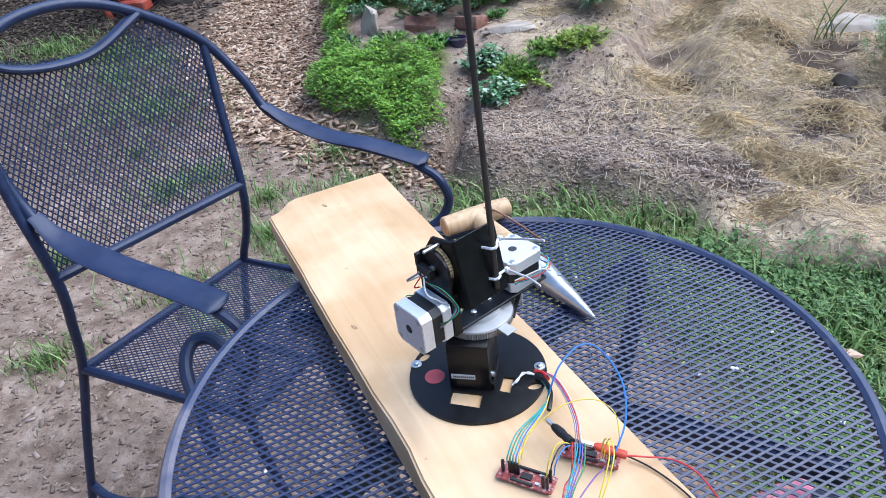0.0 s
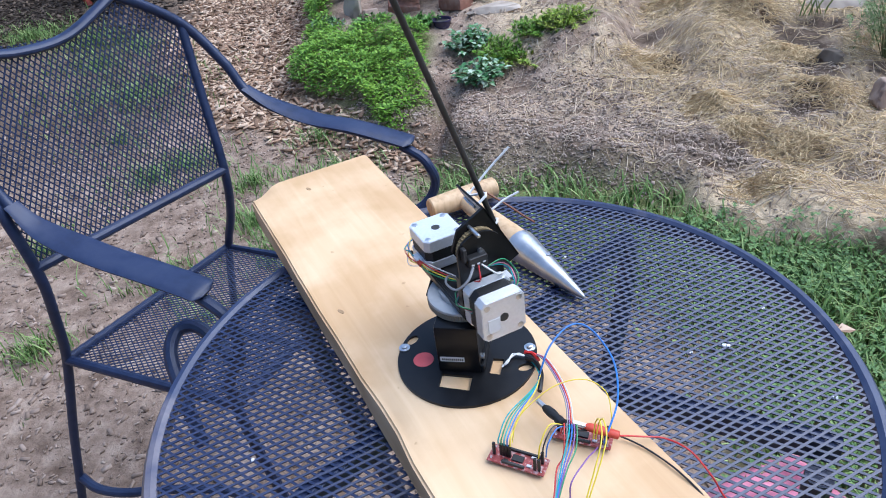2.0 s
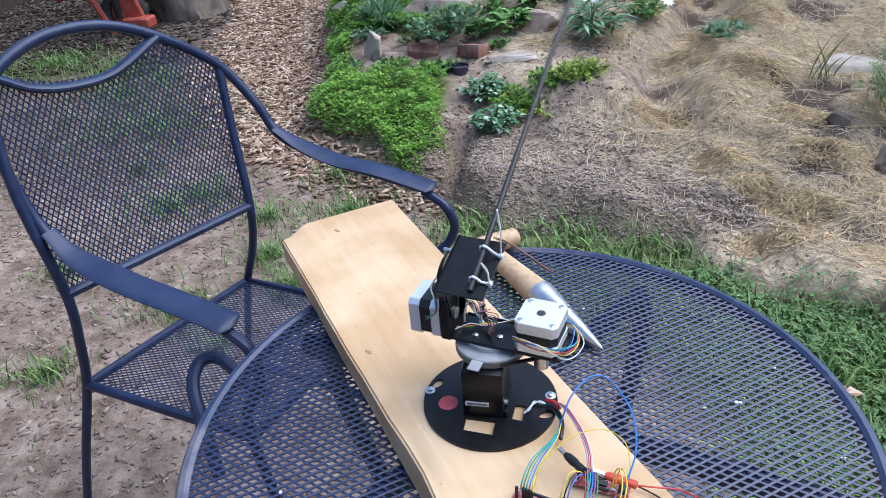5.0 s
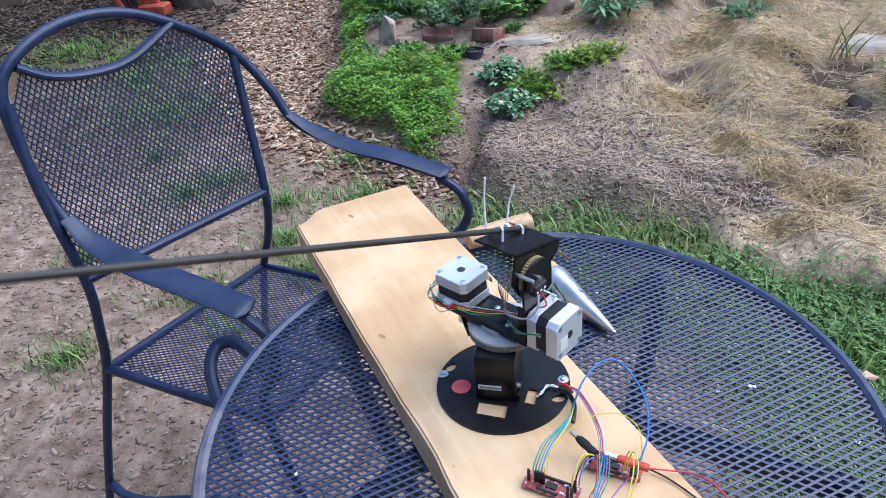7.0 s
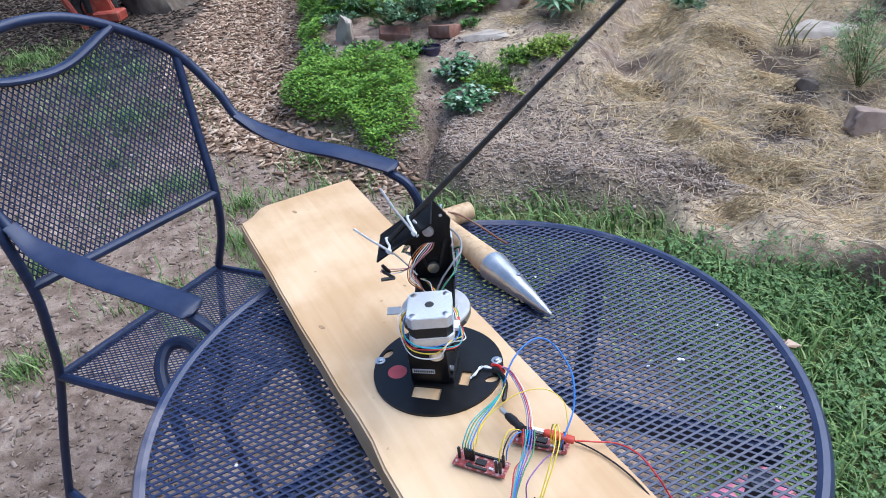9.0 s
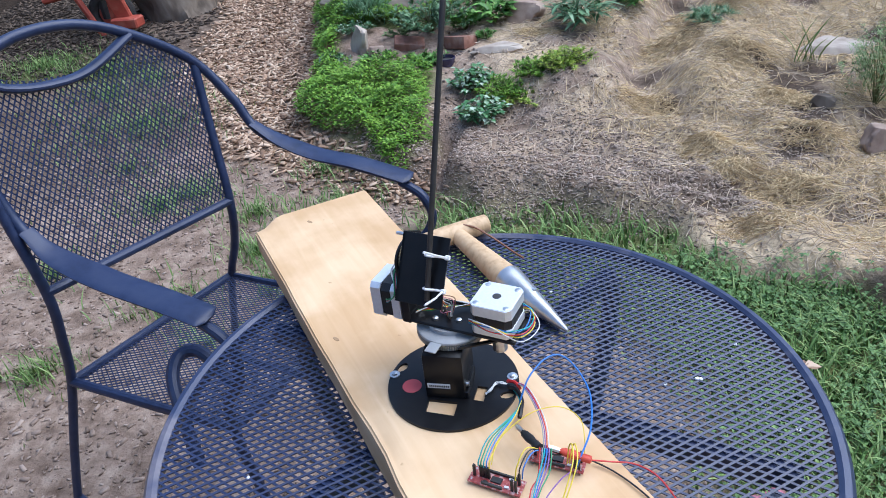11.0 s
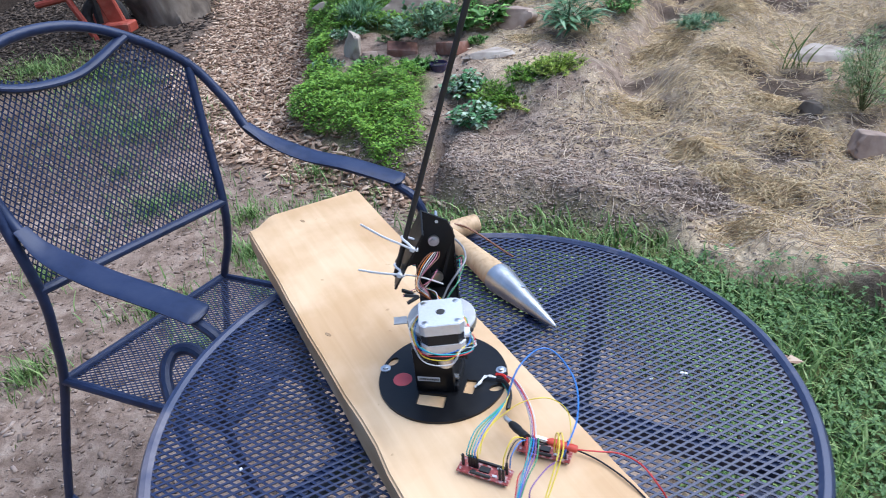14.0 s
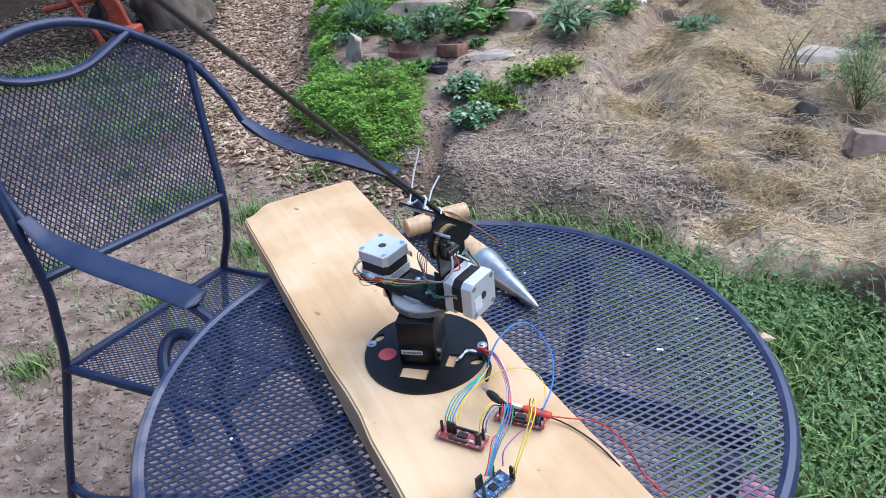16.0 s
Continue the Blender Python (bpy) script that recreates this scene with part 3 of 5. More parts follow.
def ground_cover():
    """Creeping mounds along the chip path."""
    b = Build()
    made = 0
    while made < 62000:
        y = R.uniform(1.86, 5.4)
        x = bed_edge(y) + R.uniform(-0.22, 1.2)
        w = 0.12 * noise.noise(Vector((x * 3, y * 3, 6)))
        d = x - bed_edge(y)
        over = cover_right(y) - x + 0.4 * w
        if over < 0 or d < 0.02 + 0.7 * w + 0.20 * smooth(2.45, 1.95, y) or R.random() > 0.25 + over / 0.08:
            continue
        made += 1
        hump = min(1, max(0, 0.5 + 0.7 * noise.noise(Vector((x * 8, y * 8, 2))) + 0.35 * noise.noise(Vector((x * 22, y * 22, 4)))))
        top = (0.040 + 0.065 * hump) * smooth(-0.06, 0.05, d - 0.20 * smooth(2.45, 1.95, y)) * smooth(1.82, 1.95, y) * smooth(-0.04, 0.08, over)
        z = rough_height(x, y) + top * (1.03 - 0.5 * R.random() ** 2)
        a = R.uniform(0, 6.28)
        leaf(b, Vector((x, y, z)), Vector((math.cos(a), math.sin(a), R.uniform(-0.2, 0.9))), Vector((0, 0, 1)), R.uniform(0.012, 0.026), R.uniform(0.007, 0.012))
    scatter_object("ground_cover", b, M_COVER, "bright green creeping cover spilling over the path edge", "plants")


def clods():
    b = Build()
    for _ in range(3000):
        x, y = R.uniform(-0.5, 2.2), R.uniform(1.1, 3.6)
        if noise.noise(Vector((x * 2.6, y * 2.6, 12))) < 0.10 - 0.35 * smooth(0.5, 0.2, x) or bed_part(x, y) < 0.5 or zones(x, y)[0] > 0.4:
            continue
        s = R.uniform(0.004, 0.012) 
        sliver(b, x, y, rough_height(x, y) + s * 0.25, s * 1.5, s * 1.1, s * 0.9, R.uniform(0, 6.28), R.uniform(-35, 35))
    scatter_object("soil_clods", b, M_CLOD, "dark crumbly soil clods showing through the straw", "soil")


wood_chips()
shaded_litter()
clods()
straw()
grass()
ground_cover()


# ---- rocks, bricks and pots in the bed ----
def rock(name, x, y, size, yaw, seed, mat, label, sink=0.25, lean=0):
    bm = bmesh.new()
    bmesh.ops.create_icosphere(bm, subdivisions=4, radius=1)
    off = Vector((seed * 3.1, seed * 1.7, seed))
    for v in bm.verts:
        d = v.co.normalized()
        k = 1 + 0.30 * noise.noise(d * 1.3 + off) + 0.20 * noise.noise(d * 3 + off) + 0.09 * noise.noise(d * 8 + off) + 0.03 * noise.noise(d * 18 + off)
        p = d * k
        for cut, lim in ((Vector((0.2, 0.1, 1)).normalized(), 0.58), (Vector((1, 0.3, 0.2)).normalized(), 0.66), (Vector((-0.5, -1, 0.3)).normalized(), 0.62), (Vector((-0.8, 0.7, 0.4)).normalized(), 0.68)):
            e = p.dot(cut) - lim
            if e > 0:
                p -= cut * e * 0.95
        v.co = Vector((p.x * size[0], p.y * size[1], p.z * size[2]))
    b = Build().add([v.co.copy() for v in bm.verts], [[v.index for v in f.verts] for f in bm.faces])
    bm.free()
    ob = b.put(name, mat, None, label, pose(x, y, rough_height(x, y) + size[2] * (1 - 2 * sink) * 0.8, 0, lean, yaw), sharp=50)
    return tagged(ob, category="rock", group="stones in the bed")


rock("stone", -0.87, 2.90, (0.048, 0.034, 0.098), -20, 1, M_PALE_ROCK, "narrow pale stone leaning at the bed's edge", 0.1, 9)
rock("stone", -1.12, 3.55, (0.13, 0.09, 0.04), 10, 2, M_PALE_ROCK, "flat pale stone half hidden in green cover")
rock("stone", -0.08, 3.18, (0.11, 0.09, 0.075), 20, 3, M_ROCK, "squarish pinkish sandstone among the herbs")
rock("stone", -0.18, 2.80, (0.13, 0.06, 0.022), 15, 4, M_PALE_ROCK, "thin flat stone lying on the straw")
rock("stone", 1.23, 1.99, (0.085, 0.075, 0.075), 30, 5, M_ROCK, "rounded brown boulder on the straw bed", 0.15)
rock("stone", 1.31, 2.86, (0.21, 0.13, 0.045), 15, 6, M_PALE_ROCK, "large flat grey slab stone in the straw")
rock("stone", 0.36, 3.50, (0.14, 0.09, 0.06), 0, 7, M_ROCK, "reddish rock behind the daisy plant")
rock("stone", -0.62, 3.45, (0.22, 0.13, 0.09), 20, 8, M_ROCK, "broad weathered rock behind the lacy plant")
rock("stone", -0.28, 3.42, (0.10, 0.08, 0.07), 40, 9, M_ROCK, "small pinkish rock under the flowers")
rock("stone", 1.55, 2.55, (0.10, 0.08, 0.05), 60, 10, M_PALE_ROCK, "grey stone beside the feathery shrub")
rock("stone", 1.10, 2.26, (0.05, 0.04, 0.035), 0, 11, M_BARK, "small charred dark lump on the straw")
rock("stone", -0.80, 2.88, (0.05, 0.04, 0.03), 70, 12, M_ROCK, "small pinkish stone on bare soil")


def brick(x, y, yaw, tilt):
    b = Build().box(-0.075, 0.075, -0.045, 0.045, -0.03, 0.03, 0.006, seg=2)
    ob = b.put("brick", M_BRICK, None, "old red brick laid loose in the bed", pose(x, y, rough_height(x, y) + 0.004, tilt, tilt * 0.7, yaw))
    tagged(ob, category="brick", group="loose bricks")


brick(-0.64, 2.94, 12, 14)
brick(-0.38, 2.90, -38, -12)


def pot(x, y, r, h, mat, label):
    t = thing("plant_pot", pose(x, y, rough_height(x, y) - 0.02), label, "pot")
    Build().lathe([(r * 0.7, 0), (r * 0.95, h * 0.85), (r, h * 0.86), (r, h), (r * 0.88, h), (r * 0.84, h * 0.7)], 28).put("pot_body", mat, t)
    Build().lathe([(r * 0.86, h * 0.68), (r * 0.86, h * 0.72)], 20).put("potting_soil", M_TYRE, t)


pot(-0.43, 2.74, 0.045, 0.05, M_BLUE_POT, "small dark glazed pot sunk in soil")


# ---- plants ----
def stems(b, x, y, z, tips, r=0.002):
    for p in tips:
        mid = Vector((x * 0.6 + p.x * 0.4, y * 0.6 + p.y * 0.4, z * 0.35 + p.z * 0.65))
        b.tube(spline([(x, y, z), mid, p], 3), [r * (1 - 0.09 * i) for i in range(7)], 5)


def plant(name, x, y, spread, tall, count, size, mat, label, shape="bush", flowers=0, petal=0.012, category="plant", group="", stalks=0):
    z0 = rough_height(x, y) - 0.005
    near = 1.0 if y < 2.75 else 0.0
    spread, tall, size = spread * (0.92 + 0.33 * near), tall * (0.85 + 0.4 * near), (size[0] * (0.9 + 0.3 * near), size[1] * (0.95 + 0.25 * near))
    t = thing(name, pose(x, y, z0), label, category, group)
    rr = random.Random(int(1000 * (x + 9)) + int(1000 * y))
    tips, fol = [], Build()
    for i in range(stalks or max(5, count // 9)):
        a, q = rr.uniform(0, 6.28), spread * math.sqrt(rr.random())
        h = tall * (1 - 0.45 * (q / spread) ** 2) * rr.uniform(0.65, 1.08)
        tips.append(Vector((q * math.cos(a), q * math.sin(a), h)))
    st = Build()
    stems(st, 0, 0, 0, tips, 0.0014 if stalks else 0.0022)
    st.put("stalk", M_STEM, t)
    for i in range(count):
        p = tips[i % len(tips)]
        k = rr.uniform(0.35, 1.0)
        q = Vector((p.x * (0.3 + 0.7 * k), p.y * (0.3 + 0.7 * k), p.z * k))
        if stalks:
            q += Vector((rr.gauss(0, 0.012), rr.gauss(0, 0.012), rr.gauss(0, 0.012)))
        a = rr.uniform(0, 6.28)
        d = Vector((math.cos(a), math.sin(a), rr.uniform(-0.3, 0.7)))
        out = Vector((p.x, p.y, 0)) / spread
        d += out * 0.8
        l, w = size[0] * rr.uniform(0.6, 1.15), size[1] * rr.uniform(0.7, 1.1)
        if shape == "feather":
            for s in range(4):
                e = d + Vector((rr.uniform(-.6, .6), rr.uniform(-.6, .6), rr.uniform(0, .9)))
                leaf(fol, q, e, Vector((0, 0, 1)), l, w)
        else:
            leaf(fol, q, d, Vector((0, 0, 1)), l, w)
    fol.put("foliage", mat, t, sharp=0)
    for i in range(flowers):
        p = tips[i % len(tips)] * rr.uniform(0.85, 1.1)
        fb = Build()
        for k in range(9):
            a = 6.28 * k / 9
            leaf(fb, Vector((0, 0, 0)), Vector((math.cos(a), math.sin(a), 0.25)), Vector((0, 0, 1)), petal, petal * 0.38)
        fb.put("flower", M_PETAL, t, "white flower", pose(p.x, p.y, p.z + 0.012, rr.uniform(-30, 30), rr.uniform(-30, 30), 0), sharp=0)
    return t


plant("variegated_plant", -0.22, 2.24, 0.085, 0.08, 430, (0.028, 0.018), M_VARIEG, "low plant with white-edged green leaves", category="plant")
plant("variegated_plant", -0.29, 2.52, 0.09, 0.10, 430, (0.028, 0.018), M_VARIEG, "bushier plant with white-edged green leaves")
plant("low_herb", -0.14, 2.42, 0.10, 0.075, 520, (0.020, 0.005), M_COVER, "fine-leaved green herb on bare soil", "feather")
plant("golden_herb", 0.13, 2.53, 0.11, 0.06, 700, (0.018, 0.005), M_LIME, "yellow-green fine-leaved herb clump", "feather")
plant("golden_herb", 0.0, 2.50, 0.10, 0.05, 620, (0.018, 0.005), M_COVER, "green fine-leaved herb clump", "feather")
plant("low_herb", -0.03, 2.33, 0.09, 0.03, 200, (0.018, 0.005), M_LIME, "thin low sprouts in the straw", "feather")
plant("basil_plant", -0.22, 3.10, 0.11, 0.17, 110, (0.075, 0.045), M_HERB, "leafy basil plant with rounded bright leaves", category="herb")
plant("basil_plant", -0.12, 3.46, 0.10, 0.16, 110, (0.075, 0.045), M_HERB, "leafy basil plant behind a stone", category="herb")
plant("basil_plant", 0.10, 3.62, 0.12, 0.22, 120, (0.08, 0.045), M_HERB, "tall leafy green herb", category="herb")
plant("flowering_plant", 0.18, 3.04, 0.19, 0.22, 210, (0.12, 0.022), M_DARKLEAF, "blue-green long-leaved plant with white flowers", flowers=6, petal=0.022)
plant("daisy_plant", 0.47, 3.24, 0.13, 0.14, 260, (0.05, 0.016), M_HERB, "dense daisy plant with white flower heads", flowers=4, petal=0.04)
plant("lacy_plant", -0.54, 3.05, 0.24, 0.20, 560, (0.04, 0.012), M_DARKLEAF, "lacy grey-green leafy plant above bricks", "feather")
plant("lacy_plant", -0.36, 3.02, 0.09, 0.12, 130, (0.04, 0.014), M_HERB, "small bright green sprout beside a brick", "feather")
plant("chives", -0.93, 3.30, 0.13, 0.15, 260, (0.12, 0.005), M_DARKLEAF, "tuft of thin upright dark green chives", "feather")
plant("purple_plant", -0.56, 3.85, 0.14, 0.14, 150, (0.07, 0.05), M_PURPLE, "dark purple leafy plant")
plant("white_flower_plant", -0.33, 3.30, 0.13, 0.19, 200, (0.05, 0.018), M_HERB, "green plant with small white flowers", flowers=5, petal=0.018)
plant("silver_herb", -1.00, 2.86, 0.10, 0.05, 220, (0.025, 0.008), M_VARIEG, "silvery creeping herb by a pale stone", "feather")
plant("feathery_shrub", 1.29, 2.27, 0.14, 0.27, 1300, (0.020, 0.0022), M_FEATHER, "feathery green shrub with thin upright stems", "feather", category="shrub", stalks=34)
plant("low_herb", -0.55, 2.78, 0.14, 0.07, 220, (0.03, 0.010), M_HERB, "small weeds on bare soil", "feather")
plant("tall_plant", 1.72, 2.95, 0.12, 0.55, 60, (0.12, 0.06), M_LIME, "tall wilting plant with yellowing leaves")
plant("grey_grass_tuft", 0.80, 3.05, 0.14, 0.04, 260, (0.05, 0.004), M_DARKLEAF, "thin grey-green grass sprouting through straw", "feather")


for x, y, r, n, mt, label in ((-0.78, 2.80, 0.10, 260, M_HERB, "low creeping weeds round a leaning stone"), (-0.54, 2.76, 0.08, 130, M_HERB, "small green weeds in front of the bricks"), (-0.95, 3.10, 0.12, 300, M_VARIEG, "silvery low herb behind a leaning stone"),
                             (-0.70, 3.06, 0.09, 130, M_FEATHER, "leafy weeds behind a brick"), (-0.26, 2.92, 0.07, 140, M_HERB, "green seedlings beside a flat stone")):
    plant("low_herb", x, y, r, 0.06, n, (0.026, 0.009), mt, label, "feather")


def iris(x, y):
    t = thing("iris_plant", pose(x, y, rough_height(x, y)), "upright sword-leaved iris fan in straw", "plant")
    rr = random.Random(5)
    for k in range(9):
        b = Build()
        a, ln = rr.uniform(-0.9, 0.9), rr.uniform(0.12, 0.24)
        d = Vector((math.sin(a) * 0.5, rr.uniform(-0.15, 0.15), 1)).normalized()
        pts = [Vector((0.012 * (k - 4), 0, 0)) + d * ln * s + Vector((0.05 * s * s * (1 if a > 0 else -1), 0, -0.02 * s * s)) for s in (0, 0.25, 0.5, 0.75, 1)]
        b.tube(pts, [0.006, 0.0065, 0.006, 0.004, 0.0006], 6, flat=0.25)
        b.put("leaf", M_IRISLEAF if k % 3 else M_GRASS, t)


iris(1.15, 2.70)


def straw_tuft(x, y, r, n, mat, seed):
    rr = random.Random(seed)
    b = Build()
    for _ in range(n):
        a, q = rr.uniform(0, 6.28), r * math.sqrt(rr.random())
        px_, py_ = x + q * math.cos(a), y + q * math.sin(a) * 0.7
        z = rough_height(px_, py_)
        hgt = 0.026 * (1 - q / r) + 0.008
        da, l = rr.gauss(0.4, 0.9), rr.uniform(0.04, 0.11)
        d = Vector((math.cos(da), math.sin(da), 0))
        pts = [Vector((px_, py_, z + hgt * 0.4)) - d * l * 0.5, Vector((px_, py_, z + hgt * rr.uniform(0.7, 1.3))), Vector((px_, py_, z + hgt * 0.3)) + d * l * 0.5]
        b.tube(pts, 0.0012, 3)
    ob = b.put("straw_tuft", mat, None, "tangled heap of straw on the bed", sharp=0)
    tagged(ob, category="straw", group="straw heaps", kind="stuff")


for k, (x, y, r, n, mt) in enumerate(((0.63, 1.97, 0.10, 420, M_GOLD), (0.70, 1.83, 0.07, 260, M_GOLD), (0.98, 2.32, 0.12, 420, M_GOLD), (0.62, 2.9, 0.16, 420, M_STRAW), (0.45, 2.35, 0.13, 260, M_GOLD), (0.7, 1.45, 0.12, 260, M_GOLD), (0.78, 3.2, 0.2, 320, M_GOLD),
                                      (0.85, 1.72, 0.14, 420, M_STRAW), (1.0, 2.02, 0.13, 260, M_GOLD), (0.85, 2.62, 0.15, 420, M_STRAW), (-0.02, 2.98, 0.12, 300, M_STRAW), (0.95, 3.3, 0.16, 420, M_STRAW), (0.55, 3.6, 0.2, 420, M_STRAW), (1.25, 1.62, 0.14, 360, M_STRAW))):
    straw_tuft(x, y, r, n, mt, 40 + k)


# ---- expanded metal ----
def lattice(b, outline, p, q, wide, thick, m, lean=0.0):
    """Crossing strands of expanded metal inside a flat outline; p, q: the diamonds' pitch along x and y; lean: the strands' twist in degrees."""
    ca, sa = math.cos(radians(lean)), math.sin(radians(lean))
    n = len(outline)
    xs, ys = [c[0] for c in outline], [c[1] for c in outline]
    for sgn in (1, -1):
        d = Vector((p, sgn * q)).normalized()
        nrm = Vector((-d.y, d.x))
        step = abs(nrm.x) * p
        offs = [nrm.x * x + nrm.y * y for x, y in outline]
        k = math.floor(min(offs) / step)
        while k * step < max(offs):
            c = k * step + 0.37 * step
            k += 1
            hits = []
            for i in range(n):
                a, e = Vector(outline[i]), Vector(outline[(i + 1) % n])
                fa, fe = nrm.dot(a) - c, nrm.dot(e) - c
                if (fa < 0) != (fe < 0):
                    hits.append(d.dot(a + (e - a) * (fa / (fa - fe))))
            hits.sort()
            for s0, s1 in zip(hits[::2], hits[1::2]):
                if s1 - s0 < 0.004:
                    continue
                z = thick * 0.12 * sgn
                v = []
                for s in (s0, s1):
                    for w, h in ((-wide / 2, -thick / 2), (wide / 2, -thick / 2), (wide / 2, thick / 2), (-wide / 2, thick / 2)):
                        turn = 1 if nrm.y > 0 else -1
                        pt = d * s + nrm * (c + w * ca - turn * h * sa)
                        v.append((pt.x, pt.y, z + turn * w * sa + h * ca))
                b.add(v, [(0, 1, 5, 4), (1, 2, 6, 5), (2, 3, 7, 6), (3, 0, 4, 7)], 0, m)


# ---- patio table ----
def patio_table():
    t = thing("patio_table", pose(0.029, 0.0, 0), "round dark blue metal patio table with mesh top, worn rim", "table")
    RT = 0.357
    b = Build()
    prof = [(RT - 0.010, 0.699), (RT - 0.002, 0.698), (RT + 0.003, 0.705), (RT + 0.0025, 0.714), (RT - 0.002, 0.720), (RT - 0.008, 0.721), (RT - 0.0125, 0.718), (RT - 0.0135, 0.708), (RT - 0.010, 0.699)]
    seg, v, f = 128, [], []
    for r, z in prof:
        v += [(r * math.cos(6.283185 * k / seg), r * math.sin(6.283185 * k / seg), z) for k in range(seg)]
    for i in range(len(prof) - 1):
        f += [(i * seg + k, i * seg + (k + 1) % seg, (i + 1) * seg + (k + 1) % seg, (i + 1) * seg + k) for k in range(seg)]
    b.add(v, f)
    b.put("rim", M_IRON_WORN, t, "chipped and faded enamel rim")
    b = Build()
    ring = [((RT - 0.009) * math.cos(6.283185 * k / 96), (RT - 0.009) * math.sin(6.283185 * k / 96)) for k in range(96)]
    lattice(b, ring, 0.0168, 0.0098, 0.0024, 0.0015, pose(0, 0, 0.7165, 0, 0, MESH_TURN), 10)
    b.put("mesh_top", M_LIT_ENAMEL, t)
    for a, off, half in ((-19, 0.034, 0.315), (52, 0.045, 0.305)):
        place = pose(0, 0, 0, 0, 0, a)
        # Bar in the lightened enamel, flange in the darker one for its underside shade.
        st = Build().box(-half, half, off - 0.004, off + 0.010, 0.7105, 0.7140, 0.001).put("strap", M_LIT_ENAMEL, t, "flat bar under the mesh", place)
        Build().box(-half, half, off - 0.0065, off - 0.0035, 0.690, 0.7140, 0.0008).put("flange", M_IRON, st)
    for a in (60, 150, 243, 341):
        c, s = math.cos(radians(a)), math.sin(radians(a))
        pts = spline([(0.30 * c, 0.30 * s, 0.703), (0.29 * c, 0.29 * s, 0.6), (0.20 * c, 0.20 * s, 0.38), (0.19 * c, 0.19 * s, 0.25), (0.27 * c, 0.27 * s, 0.08), (0.33 * c, 0.33 * s, 0.0)], 6)
        Build().tube(pts, 0.0125, 10).put("leg", M_IRON, t)
    Build().tube([(0.192 * math.cos(k * 0.1309), 0.192 * math.sin(k * 0.1309), 0.28) for k in range(49)], 0.008, 8).put("brace_ring", M_IRON, t)


MESH_TURN = 4


# ---- garden chair ----
def garden_chair():
    t = thing("garden_chair", pose(-0.68, 0.49, 0), "dark blue metal garden chair with mesh seat and back", "chair")
    o = Vector((0.68, -0.49, 0))
    P3 = lambda pts: [Vector(p) + o for p in pts]
    near_tip, far_tip = (-0.411, 0.230, 0.648), (-0.181, 0.672, 0.648)
    frame_pts = [(-0.425, 0.236, 0.648), (-0.54, 0.268, 0.664), (-0.66, 0.302, 0.685), (-0.748, 0.335, 0.735), (-0.792, 0.352, 0.84), (-0.803, 0.371, 0.945), (-0.788, 0.412, 0.990), (-0.757, 0.49, 1.015),
                 (-0.711, 0.578, 1.008), (-0.661, 0.657, 0.966), (-0.600, 0.742, 0.885), (-0.545, 0.757, 0.80), (-0.502, 0.748, 0.732), (-0.40, 0.722, 0.690), (-0.30, 0.698, 0.672), (-0.195, 0.674, 0.650)]
    Build().tube(P3(spline(frame_pts, 8)), 0.0094, 12).put("top_frame", M_IRON, t)
    for pts in ([(-0.748, 0.335, 0.745), (-0.70, 0.316, 0.710), (-0.60, 0.285, 0.684), (-0.50, 0.257, 0.668), (-0.43, 0.236, 0.657), (-0.408, 0.229, 0.651)],
                [(-0.512, 0.750, 0.748), (-0.46, 0.737, 0.718), (-0.38, 0.717, 0.692), (-0.29, 0.696, 0.680), (-0.20, 0.676, 0.659), (-0.178, 0.670, 0.653)]):
        sp = P3(spline(pts, 6))
        n = len(sp)
        rr = [0.013 + 0.012 * smooth(0, 0.35, i / n) for i in range(n)]
        rr[-1], rr[-2], rr[-3] = 0.010, 0.018, 0.023
        Build().tube(sp, rr, 16, flat=0.20).put("armrest", M_IRON, t, "flattened armrest pad")
    posts = ([(-0.797, 0.368, 0.930), (-0.779, 0.337, 0.80), (-0.747, 0.318, 0.633), (-0.768, 0.325, 0.52), (-0.803, 0.337, 0.41), (-0.868, 0.328, 0.22), (-0.935, 0.315, 0.0)],
             [(-0.600, 0.745, 0.885), (-0.585, 0.712, 0.76), (-0.566, 0.672, 0.611), (-0.592, 0.690, 0.50), (-0.632, 0.706, 0.40), (-0.69, 0.75, 0.22), (-0.76, 0.80, 0.0)])
    for pts in posts:
        Build().tube(P3(spline(pts, 8)), 0.0088, 12).put("rear_leg", M_IRON, t)
    Build().tube(P3(spline([(-0.790, 0.405, 0.976), (-0.765, 0.440, 0.948), (-0.733, 0.495, 0.932), (-0.699, 0.563, 0.932), (-0.661, 0.655, 0.965)], 8)), 0.0125, 12, flat=0.6).put("dipped_rail", M_IRON, t)
    Build().tube(P3([(-0.747, 0.318, 0.633), (-0.566, 0.672, 0.611)]), 0.009, 10).put("lower_rail", M_IRON, t)
    # mesh of the back, in its leaning plane
    ux, uy = Vector((0.447, 0.894, -0.03)).normalized(), Vector((-0.195, 0.0976, 0.976))
    uz = ux.cross(uy).normalized()
    uy = uz.cross(ux)
    org = Vector((-0.747, 0.318, 0.633)) + o
    m = Matrix(((ux.x, uy.x, uz.x, org.x), (ux.y, uy.y, uz.y, org.y), (ux.z, uy.z, uz.z, org.z), (0, 0, 0, 1)))
    b = Build()
